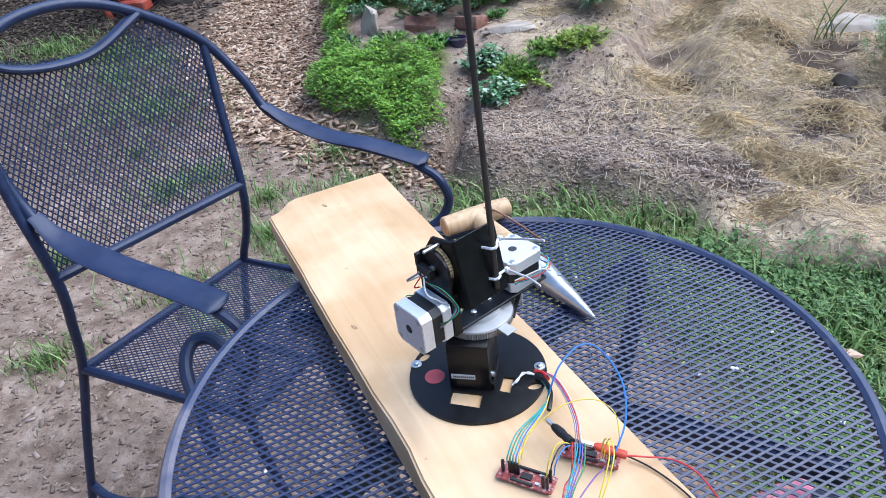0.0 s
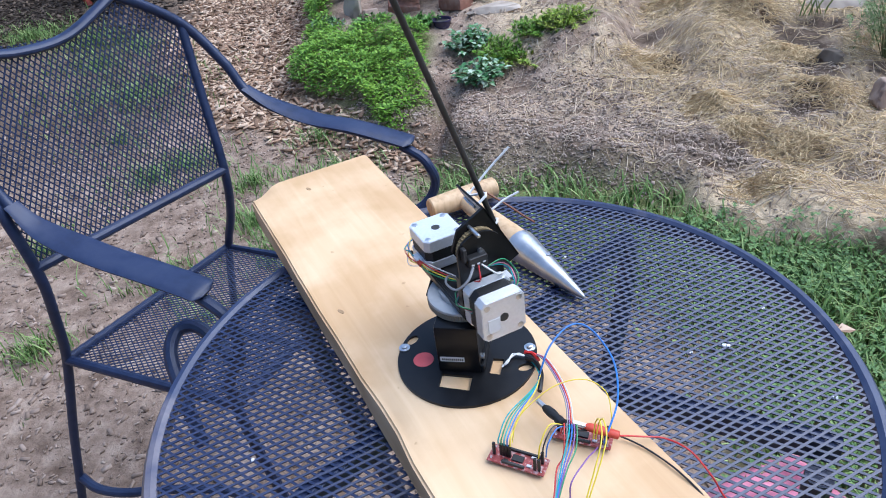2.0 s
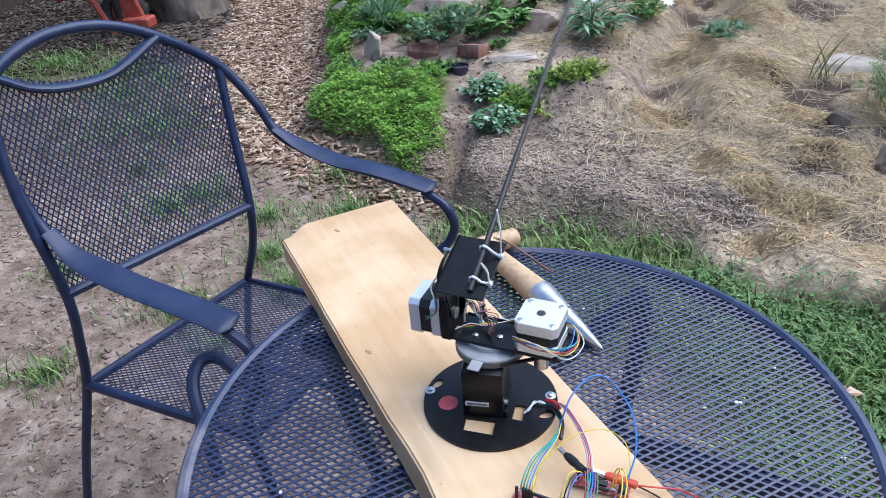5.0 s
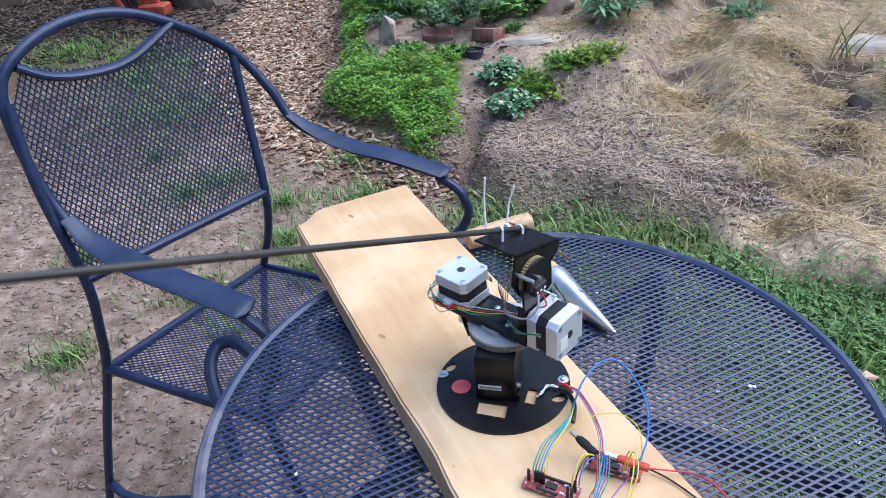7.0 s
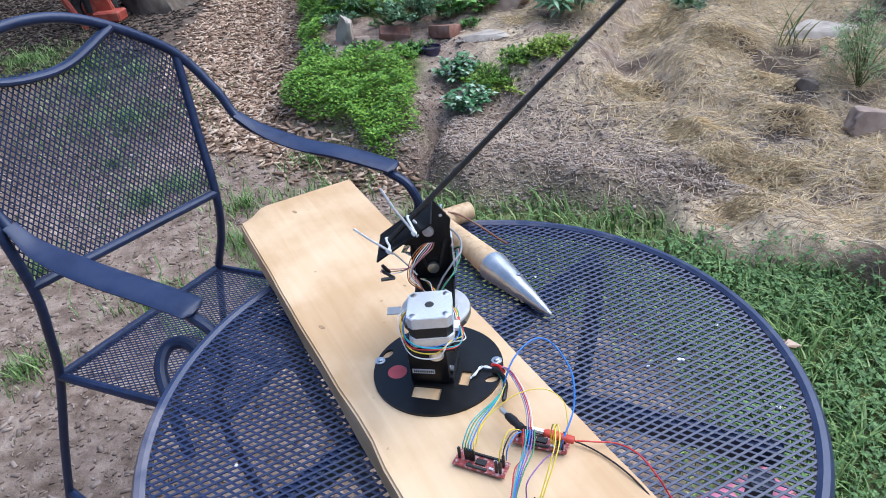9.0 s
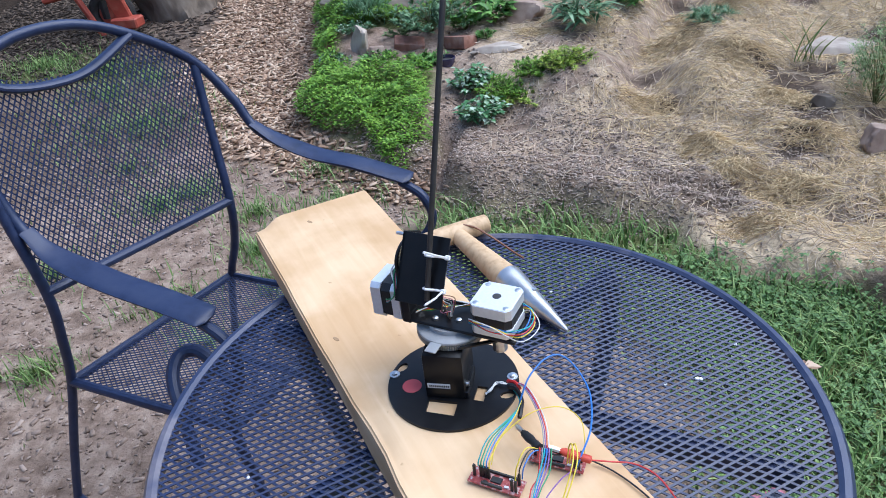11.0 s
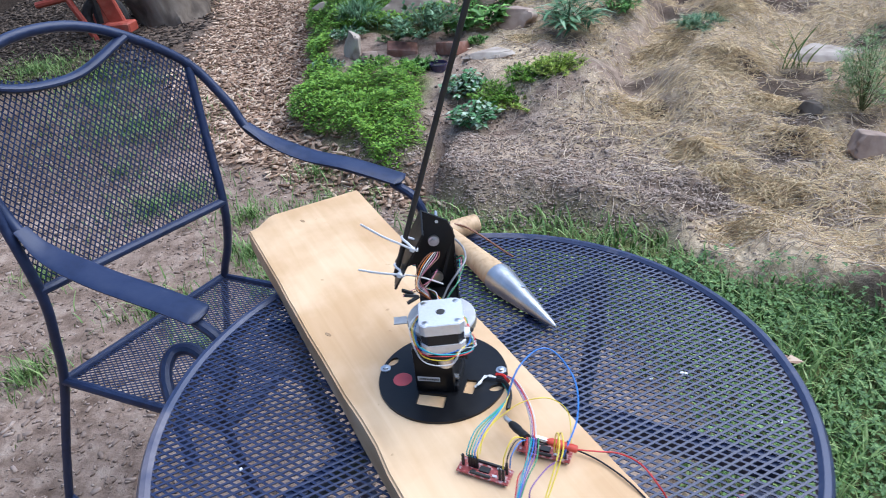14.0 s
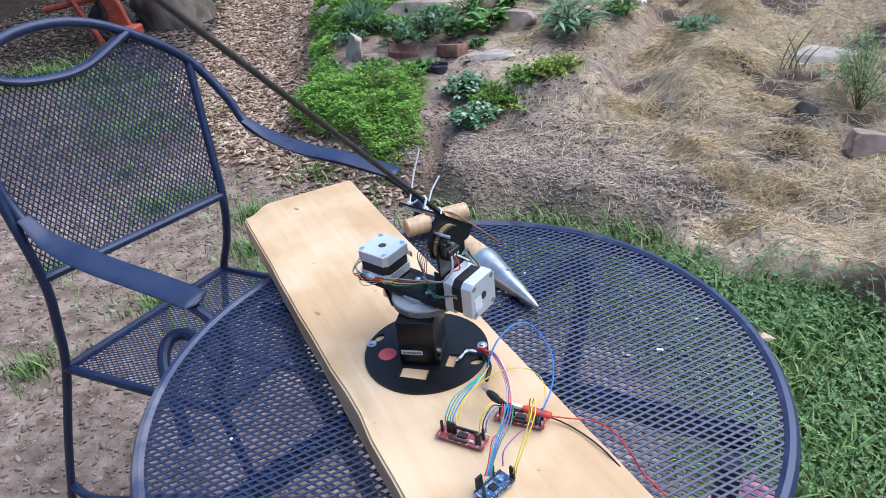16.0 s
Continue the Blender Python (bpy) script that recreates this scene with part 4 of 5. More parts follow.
    lattice(b, [(0, 0), (0.395, 0), (0.425, 0.15), (0.452, 0.275), (0.40, 0.315), (0.340, 0.352), (0.285, 0.322), (0.21, 0.316), (0.13, 0.326), (0.056, 0.354), (0.02, 0.30), (0.01, 0.16)], 0.0102, 0.0146, 0.0022, 0.0012, m, 15)
    b.put("mesh_back", M_IRON, t)
    # seat
    seat = [(-0.800, 0.337, 0.412), (-0.634, 0.705, 0.400), (-0.29, 0.60, 0.408), (-0.43, 0.228, 0.418)]
    inner = P3(seat)
    loop = spline([inner[0], inner[1], (inner[1] * 0.5 + inner[2] * 0.5), inner[2], (inner[2] + inner[3]) * 0.5, inner[3], (inner[3] + inner[0]) * 0.5, inner[0]], 1)
    Build().tube(loop, 0.0092, 10).put("seat_frame", M_IRON, t)
    b = Build()
    ux = (inner[3] - inner[0]).normalized()
    uz = ux.cross(inner[1] - inner[0]).normalized()
    uy = uz.cross(ux)
    m = Matrix(((ux.x, uy.x, uz.x, inner[0].x), (ux.y, uy.y, uz.y, inner[0].y), (ux.z, uy.z, uz.z, inner[0].z), (0, 0, 0, 1)))
    lattice(b, [((p - inner[0]).dot(ux), (p - inner[0]).dot(uy)) for p in inner], 0.0150, 0.0098, 0.0020, 0.0012, m, 25)
    b.put("mesh_seat", M_IRON, t)
    for tip, foot, s in ((near_tip, (-0.36, 0.20, 0.0), seat[3]), (far_tip, (-0.17, 0.56, 0.0), seat[2])):
        Build().tube(P3(spline([(tip[0] - 0.02, tip[1] + 0.005, tip[2] - 0.003), (tip[0] + 0.03, tip[1] - 0.015, tip[2] - 0.035), (tip[0] + 0.025, tip[1] - 0.012, tip[2] - 0.11), (s[0], s[1], s[2]), foot], 8)), 0.0092, 10).put("front_leg", M_IRON, t)
    Build().tube(P3(spline([(-0.440, 0.130, 0.44), (-0.462, 0.162, 0.50), (-0.488, 0.204, 0.548), (-0.490, 0.240, 0.566), (-0.468, 0.252, 0.569), (-0.44, 0.243, 0.560), (-0.40, 0.22, 0.53)], 8)), 0.0105, 10).put("support_loop", M_IRON, t)
    Build().tube(P3(spline([(-0.905, 0.322, 0.09), (-0.853, 0.297, 0.087), (-0.788, 0.291, 0.085), (-0.70, 0.303, 0.085), (-0.55, 0.30, 0.085), (-0.38, 0.21, 0.09)], 6)), 0.0095, 10).put("runner", M_IRON, t)
    Build().tube(P3(spline([(-0.735, 0.78, 0.09), (-0.60, 0.74, 0.085), (-0.40, 0.68, 0.085), (-0.18, 0.565, 0.09)], 6)), 0.0095, 10).put("runner", M_IRON, t)


# ---- wooden board on the table ----
def board():
    rr = random.Random(3)
    bm = bmesh.new()
    bmesh.ops.create_cube(bm, size=1)
    for v in bm.verts:
        v.co = Vector(((v.co.x + 0.5) * 0.93 - 0.468, v.co.y * 0.187, v.co.z * 0.038))
    bmesh.ops.bevel(bm, geom=[e for e in bm.edges if abs((e.verts[0].co - e.verts[1].co).normalized().x) > 0.9], offset=0.0026, segments=3, affect="EDGES")
    bmesh.ops.bevel(bm, geom=[e for e in bm.edges if abs(e.verts[0].co.x - e.verts[1].co.x) < 1e-5], offset=0.0022, segments=2, affect="EDGES")
    for y in (-0.085, -0.076, -0.066, -0.056, -0.046):
        bmesh.ops.bisect_plane(bm, geom=bm.verts[:] + bm.edges[:] + bm.faces[:], plane_co=(0, y, 0), plane_no=(0, 1, 0))
    for k in range(1, 46):
        bmesh.ops.bisect_plane(bm, geom=bm.verts[:] + bm.edges[:] + bm.faces[:], plane_co=(-0.468 + 0.93 * k / 46, 0, 0), plane_no=(1, 0, 0))
    for v in bm.verts:
        p = v.co
        v.co += Vector((0, 0.0013 * noise.noise(Vector((p.x * 14, p.y * 3, 1))), 0.0003 * noise.noise(p * 20)))
        if p.x < -0.42 and p.y < -0.044:  # worn corner at the far end
            v.co.x += 0.021 * smooth(-0.044, -0.095, p.y) * smooth(-0.42, -0.468, p.x)
            v.co.z -= 0.012 * smooth(-0.05, -0.09, p.y) * smooth(-0.43, -0.466, p.x) * (1 if p.z > 0 else 0)
        if p.y < -0.085 and -0.03 < p.x < 0.10 and p.z > 0.01:  # bruised edge
            v.co.z -= 0.003 * smooth(-0.03, 0.02, p.x) * smooth(0.10, 0.05, p.x)
            v.co.y += 0.004 * smooth(-0.03, 0.02, p.x) * smooth(0.10, 0.05, p.x)
    bm.verts.index_update()
    b = Build().add([v.co.copy() for v in bm.verts], [[v.index for v in f.verts] for f in bm.faces])
    bm.free()
    t = b.put("wooden_board", M_PLANK, None, "thick pale pine board lying across the patio table", pose(-0.0145 * 0.826, -0.0145 * 0.563, 0.7395, 0, 0, -55.7))
    tagged(t, category="board")
    inv = t.matrix_basis.inverted()
    for x, y, r in ((-0.146, 0.060, 0.0032), (-0.26, 0.33, 0.0035), (-0.06, 0.14, 0.0016)):
        p = inv @ Vector((x, y, 0.759))
        Build().lathe([(r, 0), (r * 0.9, 0.0004)], 12, m=Matrix.Diagonal((1.7, 0.7, 1, 1))).put("knot", M_BRASS_KNOT, t, "dark resin knot", pose(p.x, p.y, 0.0190, 0, 0, 20))


M_BRASS_KNOT = grain("dark_knot", ((0.24, 0.14, 0.06), (0.5, 0.33, 0.18)), 120, 4, 0.5)


# ---- dibber: T-handled planting tool ----
def dibber():
    t = thing("dibber", pose(-0.040, 0.327, 0.737), "wooden T-handled dibber with aluminium cone point on the table", "garden tool")
    d = Vector((0.160, -0.208, -0.010))
    q = d.to_track_quat("Z", "Y").to_matrix().to_4x4()
    ln = d.length
    Build().lathe([(0.0112, -0.012), (0.0122, 0.01), (0.0150, ln * 0.25), (0.0188, ln * 0.50), (0.0193, ln * 0.535)], 24, m=q).put("shaft", M_HANDLE, t)
    Build().lathe([(0.0204, ln * 0.515), (0.0206, ln * 0.53), (0.0200, ln * 0.56), (0.0130, ln * 0.76), (0.0060, ln * 0.93), (0.0022, ln * 0.995), (0.0006, ln)], 28, m=q).put("cone_point", M_CONE, t, "scuffed aluminium cone")
    h = Vector((0.073, 0.047, 0))
    hq = h.to_track_quat("Z", "Y").to_matrix().to_4x4()
    Build().lathe([(0.0120, -0.050), (0.0140, -0.048), (0.0148, -0.02), (0.0150, 0.0), (0.0148, 0.03), (0.0138, 0.050), (0.0118, 0.052)], 24, m=pose(0, 0, 0.001) @ hq).put("handle", M_HANDLE, t, "turned wooden cross handle")
    for k in (0.62, 0.72):
        p = d * k + Vector((0.004, 0.003, 0.0165 - 0.010 * (k - 0.55)))
        Build().lathe([(0.0028, 0), (0.0024, 0.0014)], 10).put("rivet", M_STEEL, t, m=pose(p.x, p.y, p.z - 0.001))
    pts = spline([(0.012, 0.002, 0.014), (0.03, 0.0, 0.010), (0.06, -0.01, -0.005), (0.085, -0.03, -0.012), (0.10, -0.045, -0.013)], 5)
    Build().tube(pts, 0.0016, 6).put("cord", M_W["brown"], t, "frayed brown cord")


patio_table()
garden_chair()
board()
dibber()

# ---- pan and tilt rig ----
PAN_AXIS = (0.0027, 0.0093)
TILT_HEIGHT = 0.1413
ROD_LIFT = 10  # degrees between the rod and its plate
rig = thing("pan_tilt_rig", pose(PAN_AXIS[0], PAN_AXIS[1], 0.7585), "black pan and tilt rig with stepper motors and a long rod", "machine")
pan_parts, tilt_parts = [], []


def base():
    cx, cy = 0.001 - PAN_AXIS[0], -0.009 - PAN_AXIS[1]
    RB = 0.0690
    W = lambda x, y: (x - PAN_AXIS[0], y - PAN_AXIS[1])
    # disc with cut-outs
    holes = [[W(-0.0205, -0.0365), W(-0.0215, -0.0535), W(0.0080, -0.0580), W(0.0095, -0.0395)], [W(0.0275, -0.0150), W(0.0250, -0.0350), W(0.0355, -0.0370), W(0.0380, -0.0160)]]
    for kx, ky, a in ((-0.0570, 0.0110, 60), (0.0590, -0.0265, 20)):
        pts = []
        for k in range(12):
            u = 6.283 * k / 12
            r = 0.0056
            e_, g_ = 1.35 * r * math.cos(u), 0.85 * r * math.sin(u)
            pts.append((e_ * math.cos(radians(a)) - g_ * math.sin(radians(a)), e_ * math.sin(radians(a)) + g_ * math.cos(radians(a))))
        holes.append([W(kx + p[0], ky + p[1]) for p in pts])
    bm = bmesh.new()

    def loop(pts):
        vs = [bm.verts.new((x, y, 0)) for x, y in pts]
        return [bm.edges.new((vs[i], vs[(i + 1) % len(vs)])) for i in range(len(vs))]

    edges = loop([(cx + RB * math.cos(6.28318 * k / 72), cy + RB * math.sin(6.28318 * k / 72)) for k in range(72)])
    for h in holes:
        edges += loop(h)
    bmesh.ops.triangle_fill(bm, use_beauty=True, use_dissolve=False, edges=edges)
    ext = bmesh.ops.extrude_face_region(bm, geom=bm.faces[:])
    for v in ext["geom"]:
        if isinstance(v, bmesh.types.BMVert):
            v.co.z = 0.0028
    bmesh.ops.recalc_face_normals(bm, faces=bm.faces[:])
    bm.verts.index_update()
    b = Build().add([v.co.copy() for v in bm.verts], [[v.index for v in f.verts] for f in bm.faces])
    bm.free()
    plate = b.put("base_plate", M_BLACK, rig, "round black plate with square cut-outs", sharp=30)
    x, y = W(-0.0415, -0.0175)
    Build().lathe([(0.0103, 0.0028), (0.0101, 0.0032)], 28).put("red_sticker", M_RED_DOT, plate, "round faded red sticker", pose(x, y, 0))
    for wx, wy in ((-0.0635, -0.001), (0.0625, 0.0005)):
        x, y = W(wx, wy)
        Build().lathe([(0.0056, 0.0028), (0.0056, 0.0038), (0.0030, 0.0040), (0.0028, 0.0056), (0.0012, 0.0060)], 20).put("washer_screw", M_STEEL, plate, "white washer and screw", pose(x, y, 0))
    # pedestal: folded sheet box, with a side bolt and its label
    x0, y0 = W(-0.0215, -0.0345)
    x1, y1 = W(0.0195, 0.0200)
    ped = Build().box(x0, x1, y0, y1, 0.0028, 0.0585, 0.002, seg=2).put("pedestal", M_BLACK, rig, "black folded sheet-metal pedestal", pose(0, 0, 0, 0, 0, -3))
    Build().box(x0 + 0.003, x0 + 0.0265, y0 - 0.0006, y0 - 0.0001, 0.0170, 0.0225).put("label", M_LABEL, ped, "narrow white printed label")
    lb = Build()
    for k in range(11):
        lb.box(x0 + 0.005 + 0.0019 * k, x0 + 0.0062 + 0.0019 * k, y0 - 0.0009, y0 - 0.0006, 0.0186, 0.0208)
    lb.put("print_bars", M_INK, ped)
    Build().lathe([(0.0032, 0), (0.0030, 0.003), (0.0015, 0.0034)], 12).put("bolt", M_STEEL, ped, m=pose(x1, y0 + 0.010, 0.016, 0, 90, 0))
    Build().box(x1 - 0.001, x1 + 0.0035, y0 + 0.001, y1 - 0.012, 0.003, 0.012, 0.001).put("fold", M_BLACK, ped)


base()


def stepper(name, m, wires_label):
    """A square stepper: rear cap up the local z axis at 0, its shaft end below."""
    t = new(name)
    t.parent = rig
    t.matrix_basis = m
    h = 0.02115
    c = 0.0045
    oct_ = lambda k, e: [(-k + e, -k), (k - e, -k), (k, -k + e), (k, k - e), (k - e, k), (-k + e, k), (-k, k - e), (-k, -k + e)]
    body = Build().prism(oct_(h - 0.0006, 0.006), -0.0238, -0.0115).put("lamination", M_LAM, t, "black laminated stack")
    for nm, z0, z1 in (("rear_cap", -0.0118, 0.0), ("front_cap", -0.0335, -0.0234)):
        b = Build().prism(oct_(h, c), z0, z1 - 0.0006)
        b.prism(oct_(h - 0.0006, c), z1 - 0.0007, z1)
        b.put(nm, M_ALU, t, "cast aluminium cap")
    # Black disc on the cap in place of the shade inside the shaft hole.
    Build().lathe([(0.0044, -0.001), (0.0044, 0.0002), (0.0040, 0.0003)], 20).put("hole_shade_disc", M_INK, t)
    for sx in (-1, 1):
        for sy in (-1, 1):
            Build().lathe([(0.0030, 0.0), (0.0030, 0.0003), (0.0018, 0.0006)], 12).put("screw", M_STEEL, t, m=pose(sx * 0.0155, sy * 0.0155, 0))
    tagged(t, wires_label)
    pan_parts.append((t, m.copy()))
    return t


# lower motor stands upright on the plate; upper motor lies outside the upright
m_low = stepper("stepper_motor", pose(-0.0526, 0, 0.1127), "upright square stepper motor")
m_up = stepper("stepper_motor", pose(0.0790, 0, 0.0920) @ pose(0, 0, 0, 0, 90, 0), "horizontal square stepper motor")
Build().box(-0.002, 0.012, -0.016, -0.004, 0.0003, 0.0006).put("label", M_LABEL, m_up, "small white label")
Build().box(-0.006, 0.006, -0.004, 0.004, 0, 0.005, 0.001).put("plug", M_WHITE, m_low, "white wire plug", pose(0.0, -0.0225, -0.030, 0, 0, 0))


def turning(name, b, mats, label="", sharp=35):
    ob = b.put(name, mats, rig, label, sharp=sharp)
    pan_parts.append((ob, Matrix.Identity(4)))
    return ob


def head():
    b = Build()
    seg = 96
    b.lathe([(0.030, 0.0585), (0.0350, 0.0587), (0.0350, 0.0600)], 64)
    v, f = [], []
    for z in (0.0600, 0.0655):
        for k in range(seg * 2):
            r = 0.0352 if k % 2 else 0.0363
            a = 6.283185 * k / (seg * 2)
            v.append((r * math.cos(a), r * math.sin(a), z))
    n = seg * 2
    b.add(v, [(k, (k + 1) % n, n + (k + 1) % n, n + k) for k in range(n)])
    turning("belt_pulley", b, M_PULLEY, "toothed beige belt pulley")
    turning("pulley_flange", Build().lathe([(0.030, 0.0653), (0.0356, 0.0655), (0.0360, 0.0668), (0.0354, 0.0684), (0.0330, 0.0690), (0.0240, 0.0692), (0.0240, 0.0740)], 64), M_PALE_METAL, "pale metal pulley flange")
    pl = turning("pan_plate", Build().box(-0.0775, 0.0400, -0.0210, 0.0210, 0.0738, 0.0772, 0.0008).box(-0.0775, 0.0330, -0.0212, -0.0192, 0.0722, 0.0790, 0.0004), M_BLACK, "black flat turning plate")
    for x, y in ((-0.012, 0.006), (0.014, -0.010), (0.012, 0.011)):
        Build().lathe([(0.0033, 0.0772), (0.0030, 0.0790), (0.0014, 0.0796)], 14).put("screw", M_STEEL, pl, m=pose(x, y, 0))
    # belt between lower motor and pulley
    tp = [(-0.0526, 0.0065, 0.0628), (-0.02, 0.030, 0.0628)]
    turning("drive_belt", Build().tube(tp, 0.0028, 4, flat=0.5).tube([(p[0], -p[1], p[2]) for p in tp], 0.0028, 4, flat=0.5), M_PLASTIC, "black toothed belt")
    turning("motor_pulley", Build().lathe([(0.0075, 0.048), (0.0075, 0.062), (0.003, 0.063), (0.003, 0.074)], 20, m=pose(-0.0526, 0, 0)), M_STEEL)
    # upright: web with rounded top and two shallow flanges
    out = [(-0.0215, 0.0738), (0.0215, 0.0738), (0.0215, 0.1430)]
    out += [(0.0215 * math.cos(radians(a)), 0.1430 + 0.0165 * math.sin(radians(a))) for a in range(15, 180, 15)] + [(-0.0215, 0.1430)]
    yz = Matrix(((0, 0, 1, 0), (1, 0, 0, 0), (0, 1, 0, 0), (0, 0, 0, 1)))
    up = Build().prism(out, 0.0415, 0.0440, m=yz)
    for s in (-1, 1):
        up.box(0.0350, 0.0420, min(s * 0.0215, s * 0.0195), max(s * 0.0215, s * 0.0195), 0.0738, 0.1180, 0.0004)
    up.box(0.0350, 0.0440, -0.0215, 0.0215, 0.0730, 0.0760, 0.0004)
    u = turning("upright", up, M_BLACK, "black upright bracket with rounded top")
    Build().box(0.0440, 0.0462, -0.018, 0.018, 0.0735, 0.1090).put("spacer", M_BLACK, u)
    g = Build().lathe([(0.0062, 0), (0.0062, 0.0045), (0.0025, 0.0046)], 18, m=pose(0.0360, 0, 0.0920) @ pose(0, 0, 0, 0, 90, 0))
    g.put("small_pulley", M_STEEL, u)
    bb = Build()
    for s in (-1, 1):
        bb.tube([(0.0385, s * 0.0065, 0.0920), (0.0385, s * 0.0188, TILT_HEIGHT - 0.004)], 0.0022, 4, flat=0.5)
    bb.put("tilt_belt", M_PLASTIC, u)
    sw = Build().box(0.0442, 0.0520, -0.0150, 0.0030, 0.1310, 0.1420, 0.0008)
    for k in range(3):
        sw.box(0.0520, 0.0523, -0.0130 + 0.0055 * k, -0.0105 + 0.0055 * k, 0.1345, 0.1360, 0, 1)
    s_ = sw.put("limit_switch", [M_PLASTIC, M_WHITE], u, "black limit switch block")
    Build().box(0.0442, 0.0500, -0.0190, -0.0150, 0.1380, 0.1520, 0.0008).put("switch_clip", M_PLASTIC, u)
    # belt tension tab on the pulley side
    turning("stop_tab", Build().box(-0.006, 0.006, 0.036, 0.050, 0.0670, 0.0685, 0.0003), M_PALE_METAL, "small grey stop tab")
    turning("sheet_tag", Build().box(-0.0765, -0.0200, 0.0150, 0.0205, 0.0772, 0.0776), M_BLACK)


head()


def wire(pts, color, r=0.0006, n=7, owner=None, name="wire"):
    b = Build().tube(spline(pts, n), r, 6)
    if owner is None:
        return turning(name, b, M_W[color])
    return b.put(name, M_W[color], owner)


# motor leads looped round the lower motor
for k, c in enumerate(("blue", "teal", "yellow", "red", "white")):
    e = 0.0012 * k
    j = (0.0, 0.004, -0.003, 0.002, -0.005)[k]
    wire([(-0.046 + e, -0.023, 0.082), (-0.062, -0.026 - e, 0.086 - e + j), (-0.078 - e, -0.021 - j, 0.089 - e - j), (-0.083 - e - abs(j), j, 0.086 + j), (-0.079 - e, 0.021, 0.091 - e + j), (-0.058, 0.0265 + e, 0.095 - j), (-0.032, 0.023, 0.092 + e)], c)
for k, c in enumerate(("green", "yellow", "red", "white")):
    e = 0.0016 * k
    wire([(-0.052 + e, -0.024, 0.083 + e), (-0.030, -0.0245 + e, 0.084 + e), (-0.012, -0.014 + e, 0.081 + e), (0.006, -0.004 + e, 0.084), (0.020, 0.004, 0.0805 + e), (0.032, 0.010 + e, 0.083)], c)
Build().box(-0.052, -0.040, -0.0265, -0.0225, 0.0815, 0.0865, 0.001).put("plug", M_REDBOOT, None)
bpy.data.objects["plug.001"].parent = rig
pan_parts.append((bpy.data.objects["plug.001"], Matrix.Identity(4)))
# thin leads rising from the plate to the tilting bracket
for k, c in enumerate(("brown", "orange", "white", "grey", "pink", "brown")):
    e = 0.003 * k
    wire([(0.004 - e * 0.5, 0.002 + e * 0.4, 0.078), (-0.002 - e * 0.7, 0.010, 0.092 + e), (-0.006 + e * 0.3, 0.022 - e * 0.3, 0.108 + e * 0.6), (0.002, 0.020 - e, 0.124 + e * 0.4), (0.014, 0.012 - e, 0.131), (0.027, 0.004 - e * 0.6, 0.130)], c, 0.0005)
# leads of the upper motor
for k, c in enumerate(("teal", "pink", "black", "green")):
    e = 0.0014 * k
    wire([(0.062, -0.0220, 0.094 + e), (0.058, -0.0255 - e, 0.098 + e), (0.046, -0.0245 - e, 0.092 + e), (0.034, -0.0235, 0.088 + e), (0.022, -0.014 - e, 0.085 + e), (0.010, -0.006, 0.080)], c)
    wire([(0.060, 0.0220, 0.094 + e), (0.053, 0.0265 + e, 0.101 + e), (0.044, 0.0265 + e, 0.112), (0.049, 0.014 + e, 0.124 + e), (0.053, -0.002 + e, 0.130)], c)
wire([(0.053, -0.012, 0.134), (0.058, -0.021, 0.126), (0.052, -0.030, 0.117), (0.034, -0.031, 0.113), (0.020, -0.022, 0.108), (0.014, -0.010, 0.094), (0.010, -0.002, 0.080)], "grey", 0.0011)
wire([(0.053, -0.004, 0.134), (0.059, 0.006, 0.124), (0.053, 0.014, 0.117), (0.046, 0.020, 0.111)], "white", 0.0009)
wire([(0.053, -0.007, 0.134), (0.060, -0.010, 0.124), (0.053, -0.012, 0.119)], "red", 0.0007)


